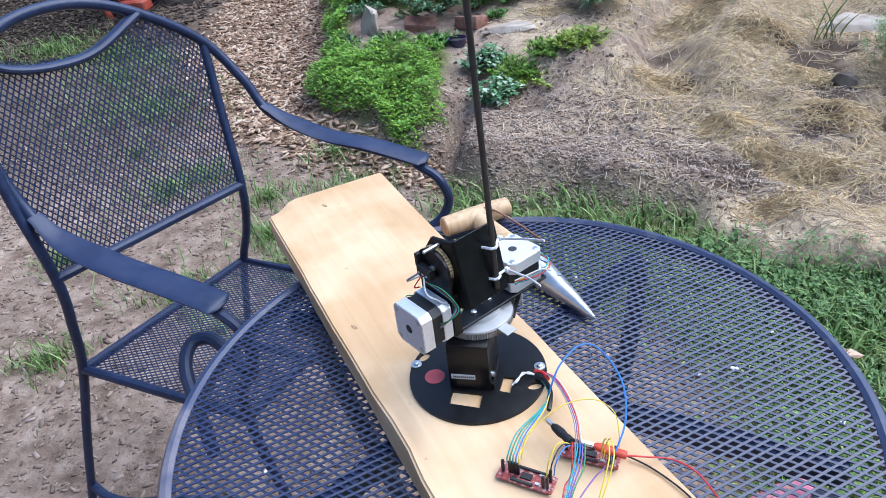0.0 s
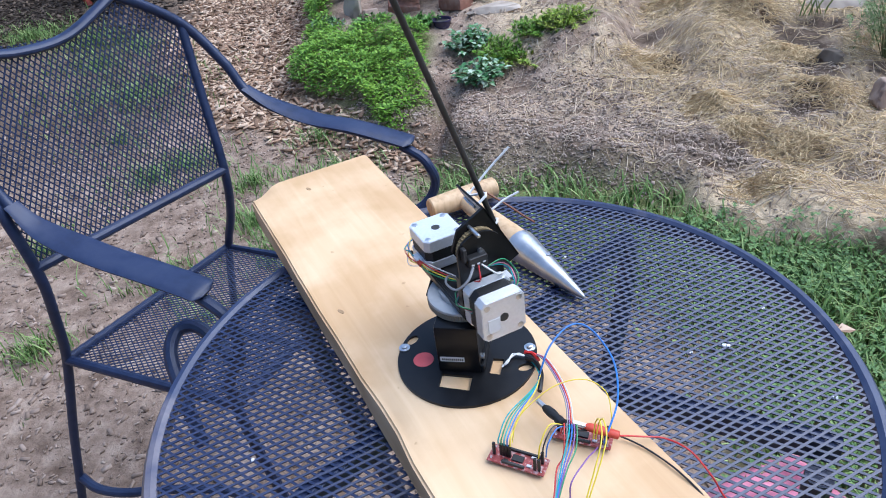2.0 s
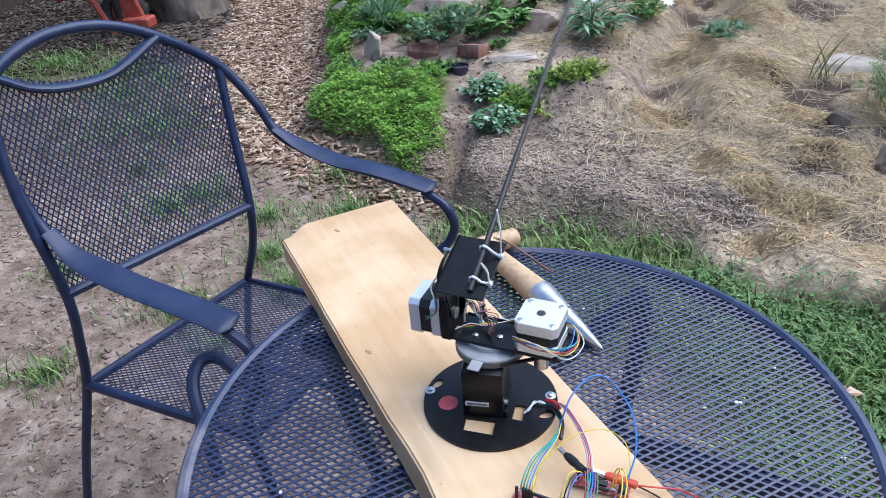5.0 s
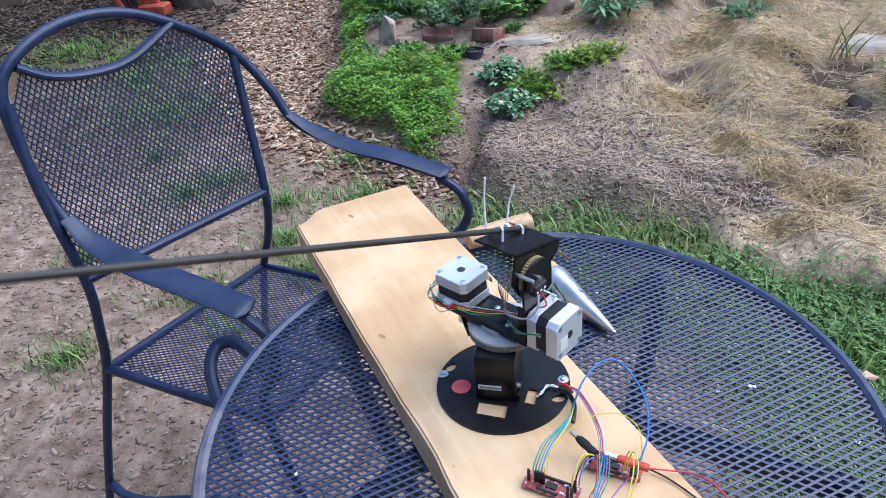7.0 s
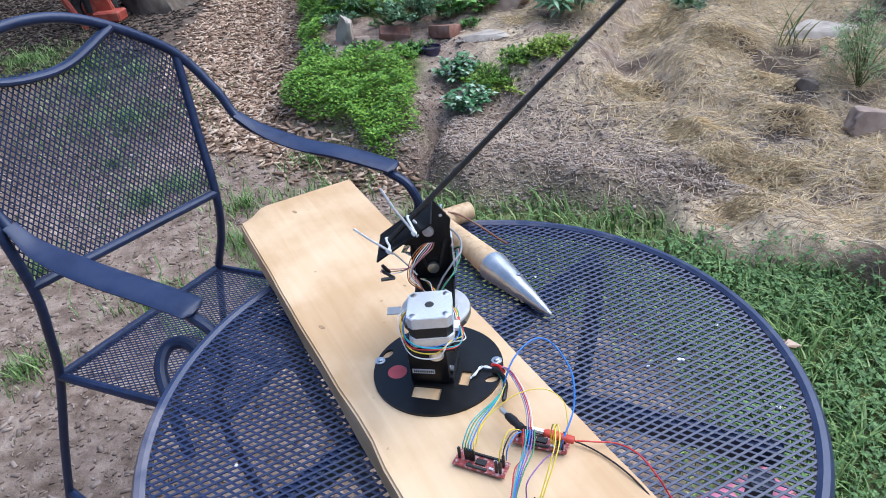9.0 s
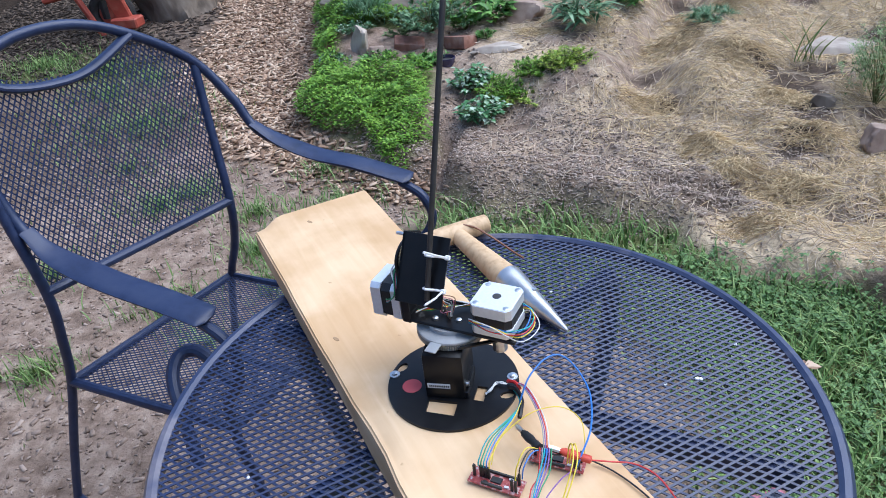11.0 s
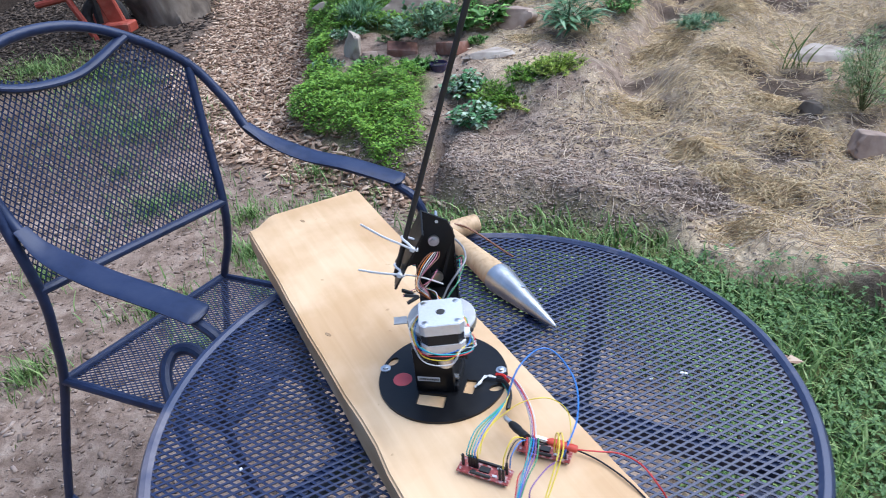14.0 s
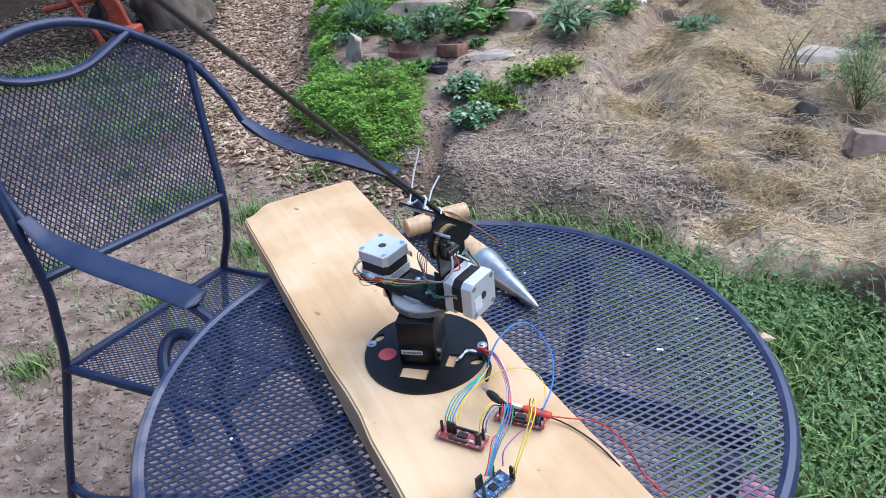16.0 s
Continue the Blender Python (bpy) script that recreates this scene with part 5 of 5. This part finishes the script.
# tilting bracket; local x is the tilt axis, -y points along the rod, z is the plate's outward side
def tilting():
    b = Build().box(-0.0140, 0.0355, -0.0260, 0.0420, 0.0240, 0.0260, 0.0003)
    prof = [(-0.0420, 0.0260), (0.0260, 0.0260), (0.0260, -0.0040), (0.0120, -0.0190), (-0.0120, -0.0190), (-0.0300, 0.0020), (-0.0420, 0.0140)]
    xr = Matrix(((0, 0, 1, 0), (-1, 0, 0, 0), (0, 1, 0, 0), (0, 0, 0, 1)))
    b.prism(prof, 0.0328, 0.0355, m=xr)
    t = b.put("tilt_bracket", M_BLACK, rig, "black folded tilt bracket")
    tilt_parts.append(t)
    ax = pose(0, 0, 0, 0, 90, 0)
    gb, v, f = Build(), [], []
    n = 80
    for x in (0.0362, 0.0405):
        for k in range(n):
            r = 0.0192 if k % 2 else 0.0200
            a = 6.283185 * k / n
            v.append((x, r * math.cos(a), r * math.sin(a)))
    f = [tuple(range(n)), tuple(reversed(range(n, 2 * n)))] + [(k, n + k, n + (k + 1) % n, (k + 1) % n) for k in range(n)]
    gb.add(v, f).put("tilt_gear", M_BRASS, t, "dull brass toothed gear")
    Build().lathe([(0.0058, 0.0300), (0.0058, 0.0328), (0.003, 0.0329)], 20, m=ax).put("pivot_bearing", M_STEEL, t, "steel pivot bolt and bearing")
    Build().lathe([(0.0030, 0.0285), (0.0030, 0.0470)], 12, m=ax).put("pivot_shaft", M_STEEL, t)
    Build().lathe([(0.0018, 0.0325), (0.0018, 0.0530), (0.0012, 0.0535)], 12, m=pose(0, -0.021, 0.006) @ ax).put("stop_bolt", M_STEEL, t, "long zinc stop bolt")
    rod = Build()
    rod.tube([(0.0006, 0.030 - 0.530 * k / 24, 0.0334) for k in range(25)], 0.0027, 12, m=pose(0, 0, 0, -ROD_LIFT, 0, 0))
    rod.put("rod", M_ROD, t, "long thin dark rod")
    for yy, lean, tl in ((0.024, 0.004, 0.7), (-0.008, -0.004, 1.0)):
        z = Build()
        zr = 0.0327 - (yy - 0.0069) * 0.176
        path = [(0.0052, yy, 0.0260), (0.0040, yy, zr + 0.002), (0.0010, yy, zr + 0.0040), (-0.0030, yy, zr + 0.002), (-0.0060, yy, zr - 0.002), (-0.0130, yy, 0.0272), (-0.0148, yy, 0.0256), (-0.0146, yy, 0.0235), (-0.0060, yy, 0.0230), (0.0052, yy, 0.0235)]
        z.tube(path, 0.0013, 6)
        z.box(-0.0170, -0.0128, yy - 0.0022, yy + 0.0022, 0.0258, 0.0303, 0.0005)
        z.tube(spline([(-0.0150, yy, 0.0300), (-0.0162, yy + lean * 0.5, 0.030 + 0.014 * tl), (-0.0178, yy + lean, 0.030 + 0.030 * tl), (-0.0168, yy + lean * 2.0, 0.030 + 0.054 * tl)], 5), 0.0012, 6, flat=0.6)
        z.put("zip_tie", M_WHITE, t, "white nylon zip tie with long tail")
    for k in range(3):
        bb = Build().box(-0.0015, 0.0015, -0.007, 0.007, -0.0015, 0.0015, 0.0003)
        bb.put("connector", M_PLASTIC, t, m=pose(-0.011 - 0.002 * k, 0.042 + 0.002 * k, 0.012 - 0.004 * k, 100 - 25 * k, 25 * k - 20, 30 * k))
        wire([(-0.012 - 0.004 * k, 0.043, 0.016), (-0.008, 0.046, 0.006 + 0.003 * k), (0.0, 0.036 - 0.003 * k, -0.006), (0.012, 0.020, -0.012)], ("white", "brown", "pink")[k], 0.0005, owner=t)
    wire([(-0.013, 0.024, 0.027), (0.002, 0.030, 0.012), (0.012, 0.034, -0.006), (0.016, 0.036, -0.026)], "white", 0.0009, owner=t)


tilting()


# ---- electronics on the board ----
BT = 0.7587


def circuit(name, corner, along, length, width, mat, label):
    a = math.atan2(along[1], along[0])
    t = thing(name, pose(corner[0], corner[1], BT, 0, 0, math.degrees(a)), label, "circuit board")
    Build().box(0, length, 0, width, 0.0035, 0.0051, 0.0003).put("board", mat, t)
    return t


def header(t, x0, x1, y, n, tall=0.0135):
    """Black wire housings plugged on pins."""
    for k in range(n):
        x = x0 + (x1 - x0) * (k + 0.5) / n
        Build().box(x - 0.00118, x + 0.00118, y - 0.00118, y + 0.00118, 0.0052, 0.0052 + tall, 0.0002).put("wire_housing", M_PLASTIC, t, "black plug housing")


def driver(corner, along):
    t = circuit("motor_driver", corner, along, 0.050, 0.018, M_PCB_RED, "red stepper driver board with black plugs")
    Build().box(0.0200, 0.0300, 0.0058, 0.0120, 0.0051, 0.0067, 0.0002).put("chip", M_PLASTIC, t, "black driver chip")
    for x, y in ((0.012, 0.0135), (0.036, 0.005), (0.037, 0.0145), (0.016, 0.004)):
        Build().box(x - 0.002, x + 0.002, y - 0.0012, y + 0.0012, 0.0051, 0.0064, 0.0001).put("component", M_LABEL if x > 0.03 else M_INK, t)
    Build().box(0.013, 0.033, 0.0008, 0.0030, 0.0051, 0.0075, 0.0002).put("pin_strip", M_INK, t)
    for x, y in ((0.003, 0.003), (0.047, 0.003), (0.003, 0.0155), (0.047, 0.0155)):
        Build().lathe([(0.0011, -0.003 + 0.003), (0.0009, 0.0054)], 6).put("pin", M_STEEL, t, m=pose(x, y, 0))
    header(t, 0.0030, 0.0054, 0.008, 1)
    header(t, 0.0090, 0.0190, 0.0090, 4)
    header(t, 0.0400, 0.0470, 0.0040, 2)
    header(t, 0.0440, 0.0470, 0.0120, 1)
    Build().box(0.006, 0.044, 0.0152, 0.0172, 0.0051, 0.0076, 0.0002).put("pin_strip", M_INK, t)
    return t


driver((0.030, -0.138), (0.049, -0.016))
driver((0.084, -0.112), (0.049, -0.013))


def controller():
    t = circuit("microcontroller", (0.088, -0.214), (0.0215, 0.027), 0.0345, 0.019, M_PCB_BLUE, "small blue microcontroller board with silver pins")
    Build().box(0.012, 0.019, 0.006, 0.013, 0.0051, 0.0064, 0.0002).put("chip", M_PLASTIC, t)
    Build().box(0.024, 0.027, 0.0075, 0.0115, 0.0051, 0.0068, 0.0002).put("button", M_STEEL, t)
    for side in (0.0015, 0.0175):
        Build().box(0.001, 0.0335, side - 0.0011, side + 0.0011, 0.0051, 0.0062, 0.0001).put("pin_strip", M_INK, t)
        for k in range(12):
            Build().lathe([(0.0008, 0.0062), (0.0006, 0.0072)], 6).put("pin", M_STEEL, t, m=pose(0.0030 + 0.0026 * k, side, 0))
    for x, y in ((0.004, 0.0175), (0.0066, 0.0175), (0.0092, 0.0175), (0.001, 0.006), (0.0335, 0.0015), (0.0335, 0.0045), (0.0240, 0.0175)):
        Build().box(x - 0.0012, x + 0.0012, y - 0.0012, y + 0.0012, 0.0062, 0.0200, 0.0002).put("wire_housing", M_PLASTIC, t, "black plug housing")


controller()


def jumper(color, pts, label, r=0.0006, name="jumper_wire"):
    ob = Build().tube(spline(pts, 8), r, 6).put(name, M_W[color], None, label)
    return tagged(ob, category="wire", group="jumper wires")


# bundle from the rig's plate to the first driver
for k, (c, x) in enumerate((("teal", 0.0405), ("green", 0.043), ("teal", 0.0455), ("blue", 0.048), ("yellow", 0.0505))):
    jumper(c, [(x, -0.133 - 0.0006 * k, 0.777), (x + 0.001, -0.131, 0.784), (x + 0.008, -0.114 + 0.002 * k, 0.792 - 0.002 * k), (0.066 + 0.001 * k, -0.084, 0.788), (0.073, -0.058, 0.777), (0.071 + 0.0006 * k, -0.036, 0.767), (0.064, -0.020, 0.764)], c + " jumper wire running to a red driver board")
for k, (c, x) in enumerate((("yellow", 0.074), ("black", 0.077), ("blue", 0.080))):
    jumper(c, [(x, -0.147 + 0.001 * k, 0.777), (x + 0.002, -0.142, 0.790), (x + 0.010, -0.128, 0.797 - 0.002 * k), (0.099 + 0.002 * k, -0.121, 0.786)], c + " jumper wire arching between the driver boards")
# wires along the rig's cable to the second driver
for k, (c, off) in enumerate((("grey", 0.0), ("purple", 0.0015), ("red", 0.003), ("white", 0.0045))):
    jumper(c, [(0.066 + off, -0.012, 0.765), (0.076 + off, -0.030, 0.775), (0.088 + off, -0.062, 0.783), (0.096 + off, -0.092, 0.786), (0.098 + off, -0.112, 0.777)], c + " jumper wire from the rig to a driver board")
# long bundle from both drivers to the controller
for k, (c, sx) in enumerate((("teal", 0.0), ("blue", 0.002), ("purple", 0.004), ("green", 0.006), ("grey", -0.002), ("red", -0.004))):
    jumper(c, [(0.096 + sx, -0.121, 0.778), (0.099 + sx, -0.124, 0.793), (0.098 + sx, -0.142 - 0.002 * k, 0.799 - 0.002 * k), (0.092 + sx * 0.8, -0.168, 0.792), (0.088 + sx * 0.4, -0.188, 0.784), (0.086 + sx * 0.6, -0.1965, 0.778)], c + " jumper wire down to the microcontroller")
for k in range(2):
    jumper("yellow", [(0.108 + 0.0022 * k, -0.192, 0.778), (0.111 + 0.002 * k, -0.190, 0.790), (0.1225 + 0.0035 * k, -0.158, 0.812), (0.1225 + 0.003 * k, -0.136, 0.812), (0.1200 + 0.003 * k, -0.124, 0.796), (0.1185 + 0.002 * k, -0.121, 0.772)], "bright yellow jumper wire to the microcontroller")
jumper("blue", [(0.072, -0.050, 0.768), (0.075, -0.050, 0.782), (0.083, -0.034, 0.795), (0.098, -0.014, 0.800), (0.113, -0.008, 0.799), (0.128, -0.021, 0.794), (0.140, -0.050, 0.789), (0.140, -0.090, 0.786), (0.131, -0.118, 0.780), (0.127, -0.123, 0.770)], "blue jumper wire in a high loop", 0.0009)
jumper("yellow", [(0.052, -0.131, 0.777), (0.058, -0.116, 0.792), (0.085, -0.092, 0.802), (0.112, -0.080, 0.800), (0.130, -0.088, 0.794), (0.134, -0.104, 0.784), (0.1335, -0.118, 0.772)], "thin yellow jumper wire across the boards", 0.00045)
jumper("purple", [(0.0985, -0.1845, 0.778), (0.100, -0.179, 0.792), (0.112, -0.156, 0.790), (0.119, -0.138, 0.778), (0.122, -0.126, 0.768)], "dark purple jumper wire to the microcontroller")
jumper("black", [(0.060, -0.018, 0.764), (0.068, -0.024, 0.767), (0.0745, -0.040, 0.768), (0.0745, -0.056, 0.770), (0.0735, -0.066, 0.770)], "taped black cable end beside the rig", 0.0022)
jumper("red", [(0.058, -0.010, 0.765), (0.066, -0.014, 0.767), (0.072, -0.024, 0.768)], "red plugged lead at the plate's edge", 0.0018)
for k in range(2):
    jumper("white", [(0.037, -0.028 + 0.002 * k, 0.7625), (0.042, -0.022 - 0.003 * k, 0.765), (0.046, -0.015 + 0.003 * k, 0.764), (0.052, -0.012 - 0.002 * k, 0.765), (0.058, -0.014, 0.764)], "twisted bare-ended white lead on the plate", 0.0009)


def alligator(p, d, boot, color, label):
    q = Vector(d).to_track_quat("Z", "Y").to_matrix().to_4x4()
    t = thing("alligator_clip", pose(*p) @ q, label, "clip")
    ln = Vector(d).length
    Build().lathe([(0.0022, 0), (0.0040, 0.004), (0.0046, ln * 0.45), (0.0036, ln * 0.7), (0.0042, ln * 0.74), (0.0040, ln * 0.97), (0.0016, ln)], 14, m=Matrix.Diagonal((1, 0.75, 1, 1))).put("boot", boot, t)
    for s in (-1, 1):
        Build().box(-0.0018, 0.0018, s * 0.0012 - 0.0004, s * 0.0012 + 0.0004, -0.010, 0.001, 0.0002).put("jaw", M_STEEL, t)


alligator((0.112, -0.114, 0.780), (0.028, -0.006, -0.004), M_REDBOOT, "red", "red-booted alligator clip on a driver pin")
alligator((0.078, -0.094, 0.781), (0.016, -0.022, 0.004), M_PLASTIC, "black", "black-booted alligator clip between the boards")
jumper("red", [(0.139, -0.120, 0.776), (0.158, -0.112, 0.766), (0.178, -0.110, 0.762), (0.196, -0.124, 0.764), (0.212, -0.140, 0.752), (0.224, -0.140, 0.727), (0.240, -0.160, 0.7245), (0.254, -0.176, 0.7245), (0.272, -0.176, 0.7245), (0.30, -0.20, 0.7245)], "red test lead trailing over the board's edge", 0.0008)
jumper("black", [(0.094, -0.116, 0.785), (0.104, -0.120, 0.782), (0.120, -0.112, 0.772), (0.136, -0.108, 0.764), (0.162, -0.120, 0.7605), (0.188, -0.146, 0.7605), (0.212, -0.176, 0.752), (0.230, -0.19, 0.7245), (0.26, -0.22, 0.7245)], "black test lead trailing over the board's edge", 0.0008)


def cloth():
    """A crumpled pink net bag."""
    b, n = Build(), 30
    v = []
    for j in range(n):
        for i in range(n):
            x, y = (i / (n - 1) - 0.5) * 0.10, (j / (n - 1) - 0.5) * 0.09
            e = max(abs(x) / 0.05, abs(y) / 0.045)
            p = Vector((x * 45, y * 45, 2))
            v.append((x + 0.004 * noise.noise(p), y + 0.004 * noise.noise(p + Vector((9, 0, 0))), 0.001 + max(0, (1 - e ** 3)) * (0.014 + 0.010 * noise.noise(p * 0.8))))
    b.add(v, [(j * n + i, j * n + i + 1, (j + 1) * n + i + 1, (j + 1) * n + i) for j in range(n - 1) for i in range(n - 1)])
    ob = b.put("net_bag", M_PINK, None, "crumpled pink net bag in the grass", pose(0.50, 0.36, rough_height(0.50, 0.36) + 0.02, 0, 0, 30) @ Matrix.Diagonal((2.2, 2.2, 2.5, 1)), sharp=0)
    tagged(ob, category="bag")


cloth()


def specks():
    rr = random.Random(11)
    for x, y, s in ((0.259, 0.051, 0.0045), (0.225, 0.040, 0.002), (0.345, -0.02, 0.002), (0.31, 0.11, 0.002), (0.10, 0.21, 0.002), (-0.20, -0.11, 0.003)):
        b = Build()
        for k in range(3):
            b.lathe([(s * 0.5, 0), (s * 0.4, 0.0012), (s * 0.1, 0.0016)], 9, m=pose(rr.uniform(-s, s), rr.uniform(-s, s) * 0.5, 0))
        tagged(b.put("dropping", M_WHITE, None, "white bird dropping on the table mesh", pose(x, y, 0.7176)), category="dropping", group="droppings")
    b = Build()
    leaf(b, Vector((0, 0, 0)), Vector((1, 0.2, 0)), Vector((0, 0, 1)), 0.022, 0.016)
    leaf(b, Vector((0, 0, 0)), Vector((0.4, 1, 0)), Vector((0, 0, 1)), 0.015, 0.010)
    tagged(b.put("fallen_leaf", M_CHIP, None, "dry tan leaf lying at the table rim", pose(0.372, 0.072, 0.7195)), category="leaf")


specks()


# ---- red hand cart and log at the end of the path ----
def hand_cart():
    z = rough_height(-2.75, 4.05)
    t = thing("hand_cart", pose(-2.84, 4.12, z), "weathered red metal hand cart with a black wheel", "cart")
    Build().box(-0.04, 0.07, -0.02, 0.02, 0.10, 0.85, 0.01).put("side_panel", M_CART, t, "red painted side panel", pose(0, 0, 0, 8, -10, 10))
    sb = Build()
    for k in range(6):
        sb.box(-0.012, 0.012, -0.024, -0.021, 0.36 + 0.05 * k, 0.395 + 0.05 * k)
    sb.put("lettering", M_LABEL, t, "row of faded white marks", pose(0.0, 0, 0, 8, -10, 10))
    for k, zz in enumerate((0.27, 0.36)):
        Build().tube([(-0.50, -0.10, zz + 0.02 * k), (-0.06, -0.02, zz + 0.06)], 0.022, 8).put("rail", M_CART, t)
    Build().tube([(-0.30, -0.08, 0.36), (-0.16, -0.06, -0.02)], 0.022, 8).put("stand", M_CART, t)
    Build().box(-0.07, 0.12, -0.10, 0.02, 0.05, 0.12, 0.01).put("foot_plate", M_CART, t)
    w = Build()
    w.tube([(0.12 * math.cos(6.2832 * k / 32), 0, 0.12 * math.sin(6.2832 * k / 32)) for k in range(33)], 0.035, 10)
    Build().tube([(-0.17, 0.05, 0.1), (-0.14, 0.02, 0.9)], 0.035, 10).put("upright_post", M_TYRE, t, "black upright post")
    wh = w.put("wheel", M_TYRE, t, "black rubber wheel", pose(-0.13, 0.06, 0.13, 0, 0, 20))
    Build().lathe([(0.08, -0.02), (0.08, 0.02)], 20, m=pose(0, 0, 0, 90, 0, 0)).put("rim", M_CART, wh)


def log():
    b = Build()
    n, seg = 14, 26
    v = []
    for i in range(n):
        for k in range(seg):
            a = 6.2832 * k / seg
            r = 0.21 * (1 + 0.20 * noise.noise(Vector((math.cos(a) * 2, math.sin(a) * 2, i * 0.5))) + 0.16 * noise.noise(Vector((math.cos(a) * 6, math.sin(a) * 6, i * 1.3)))) * (1 + 0.25 * (1 - i / n) ** 2)
            v.append((r * math.cos(a), r * math.sin(a), 0.06 * i - 0.05))
    b.add(v, [(i * seg + k, i * seg + (k + 1) % seg, (i + 1) * seg + (k + 1) % seg, (i + 1) * seg + k) for i in range(n - 1) for k in range(seg)] + [tuple(range((n - 1) * seg, n * seg))])
    ob = b.put("log", M_BARK, None, "thick grey rough-barked stump beside the red cart", pose(-2.66, 4.56, rough_height(-2.66, 4.56) - 0.02, 0, -16, 0), sharp=60)
    tagged(ob, category="stump")


hand_cart()
log()


# ---- what moves: the head pans, the bracket tilts with it ----
PAN = [(0.0, -131.8), (0.5, -118.7), (1.0, -103.0), (1.5, -82.1), (2.0, -56.8), (2.5, -27.3), (3.0, 3.0), (3.5, 39.6), (4.0, 83.1), (4.5, 124.0), (5.0, 164.5), (5.5, 205.0), (6.0, 245.5),
       (6.5, 285.1), (7.0, 327.6), (7.5, 363.4), (8.0, 398.6), (8.5, 429.7), (9.0, 456.3), (9.5, 480.0), (10.0, 500.0), (10.5, 514.0), (11.0, 522.0), (11.5, 523.8), (12.0, 520.0), (12.5, 511.5), (13.0, 498.5),
       (13.5, 482.1), (14.0, 460.7), (14.5, 432.9), (15.0, 401.3), (15.5, 366.9), (16.0, 331.4)]
TILT = [(0.0, 88.0), (0.5, 87.2), (1.0, 83.8), (1.5, 78.9), (2.0, 73.0), (2.5, 66.5), (3.0, 56.5), (3.5, 48.0), (4.0, 42.1), (4.5, 35.5), (5.0, 29.5), (5.5, 25.0), (6.0, 22.3),
        (6.5, 21.7), (7.0, 23.8), (7.5, 27.3), (8.0, 33.0), (8.5, 38.2), (9.0, 43.6), (9.5, 50.0), (10.0, 57.0), (10.5, 64.0), (11.0, 70.5), (11.5, 74.0), (12.0, 79.5), (12.5, 82.5), (13.0, 81.0),
        (13.5, 77.5), (14.0, 70.8), (14.5, 63.6), (15.0, 58.8), (15.5, 53.6), (16.0, 47.6)]


def between(rows, t):
    """The value at t on a smooth curve through the rows."""
    i = max(k for k in range(len(rows)) if rows[k][0] <= t + 1e-6)
    if i == len(rows) - 1:
        return rows[-1][1]
    g = lambda k: rows[min(max(k, 0), len(rows) - 1)][1]
    s = (t - rows[i][0]) / (rows[i + 1][0] - rows[i][0])
    a, b, c, d = g(i - 1), g(i), g(i + 1), g(i + 2)
    return 0.5 * (2 * b + (c - a) * s + (2 * a - 5 * b + 4 * c - d) * s * s + (3 * b - a - 3 * c + d) * s ** 3)


def motions():
    times = [0.25 * k for k in range(65)]
    for ob, m in pan_parts:
        walk(ob, [(t, pose(0, 0, 0, 0, 0, between(PAN, t)) @ m) for t in times])
    for ob in tilt_parts:
        walk(ob, [(t, pose(0, 0, 0, 0, 0, between(PAN, t)) @ pose(0, 0, TILT_HEIGHT, ROD_LIFT - between(TILT, t), 0, 0)) for t in times])


motions()
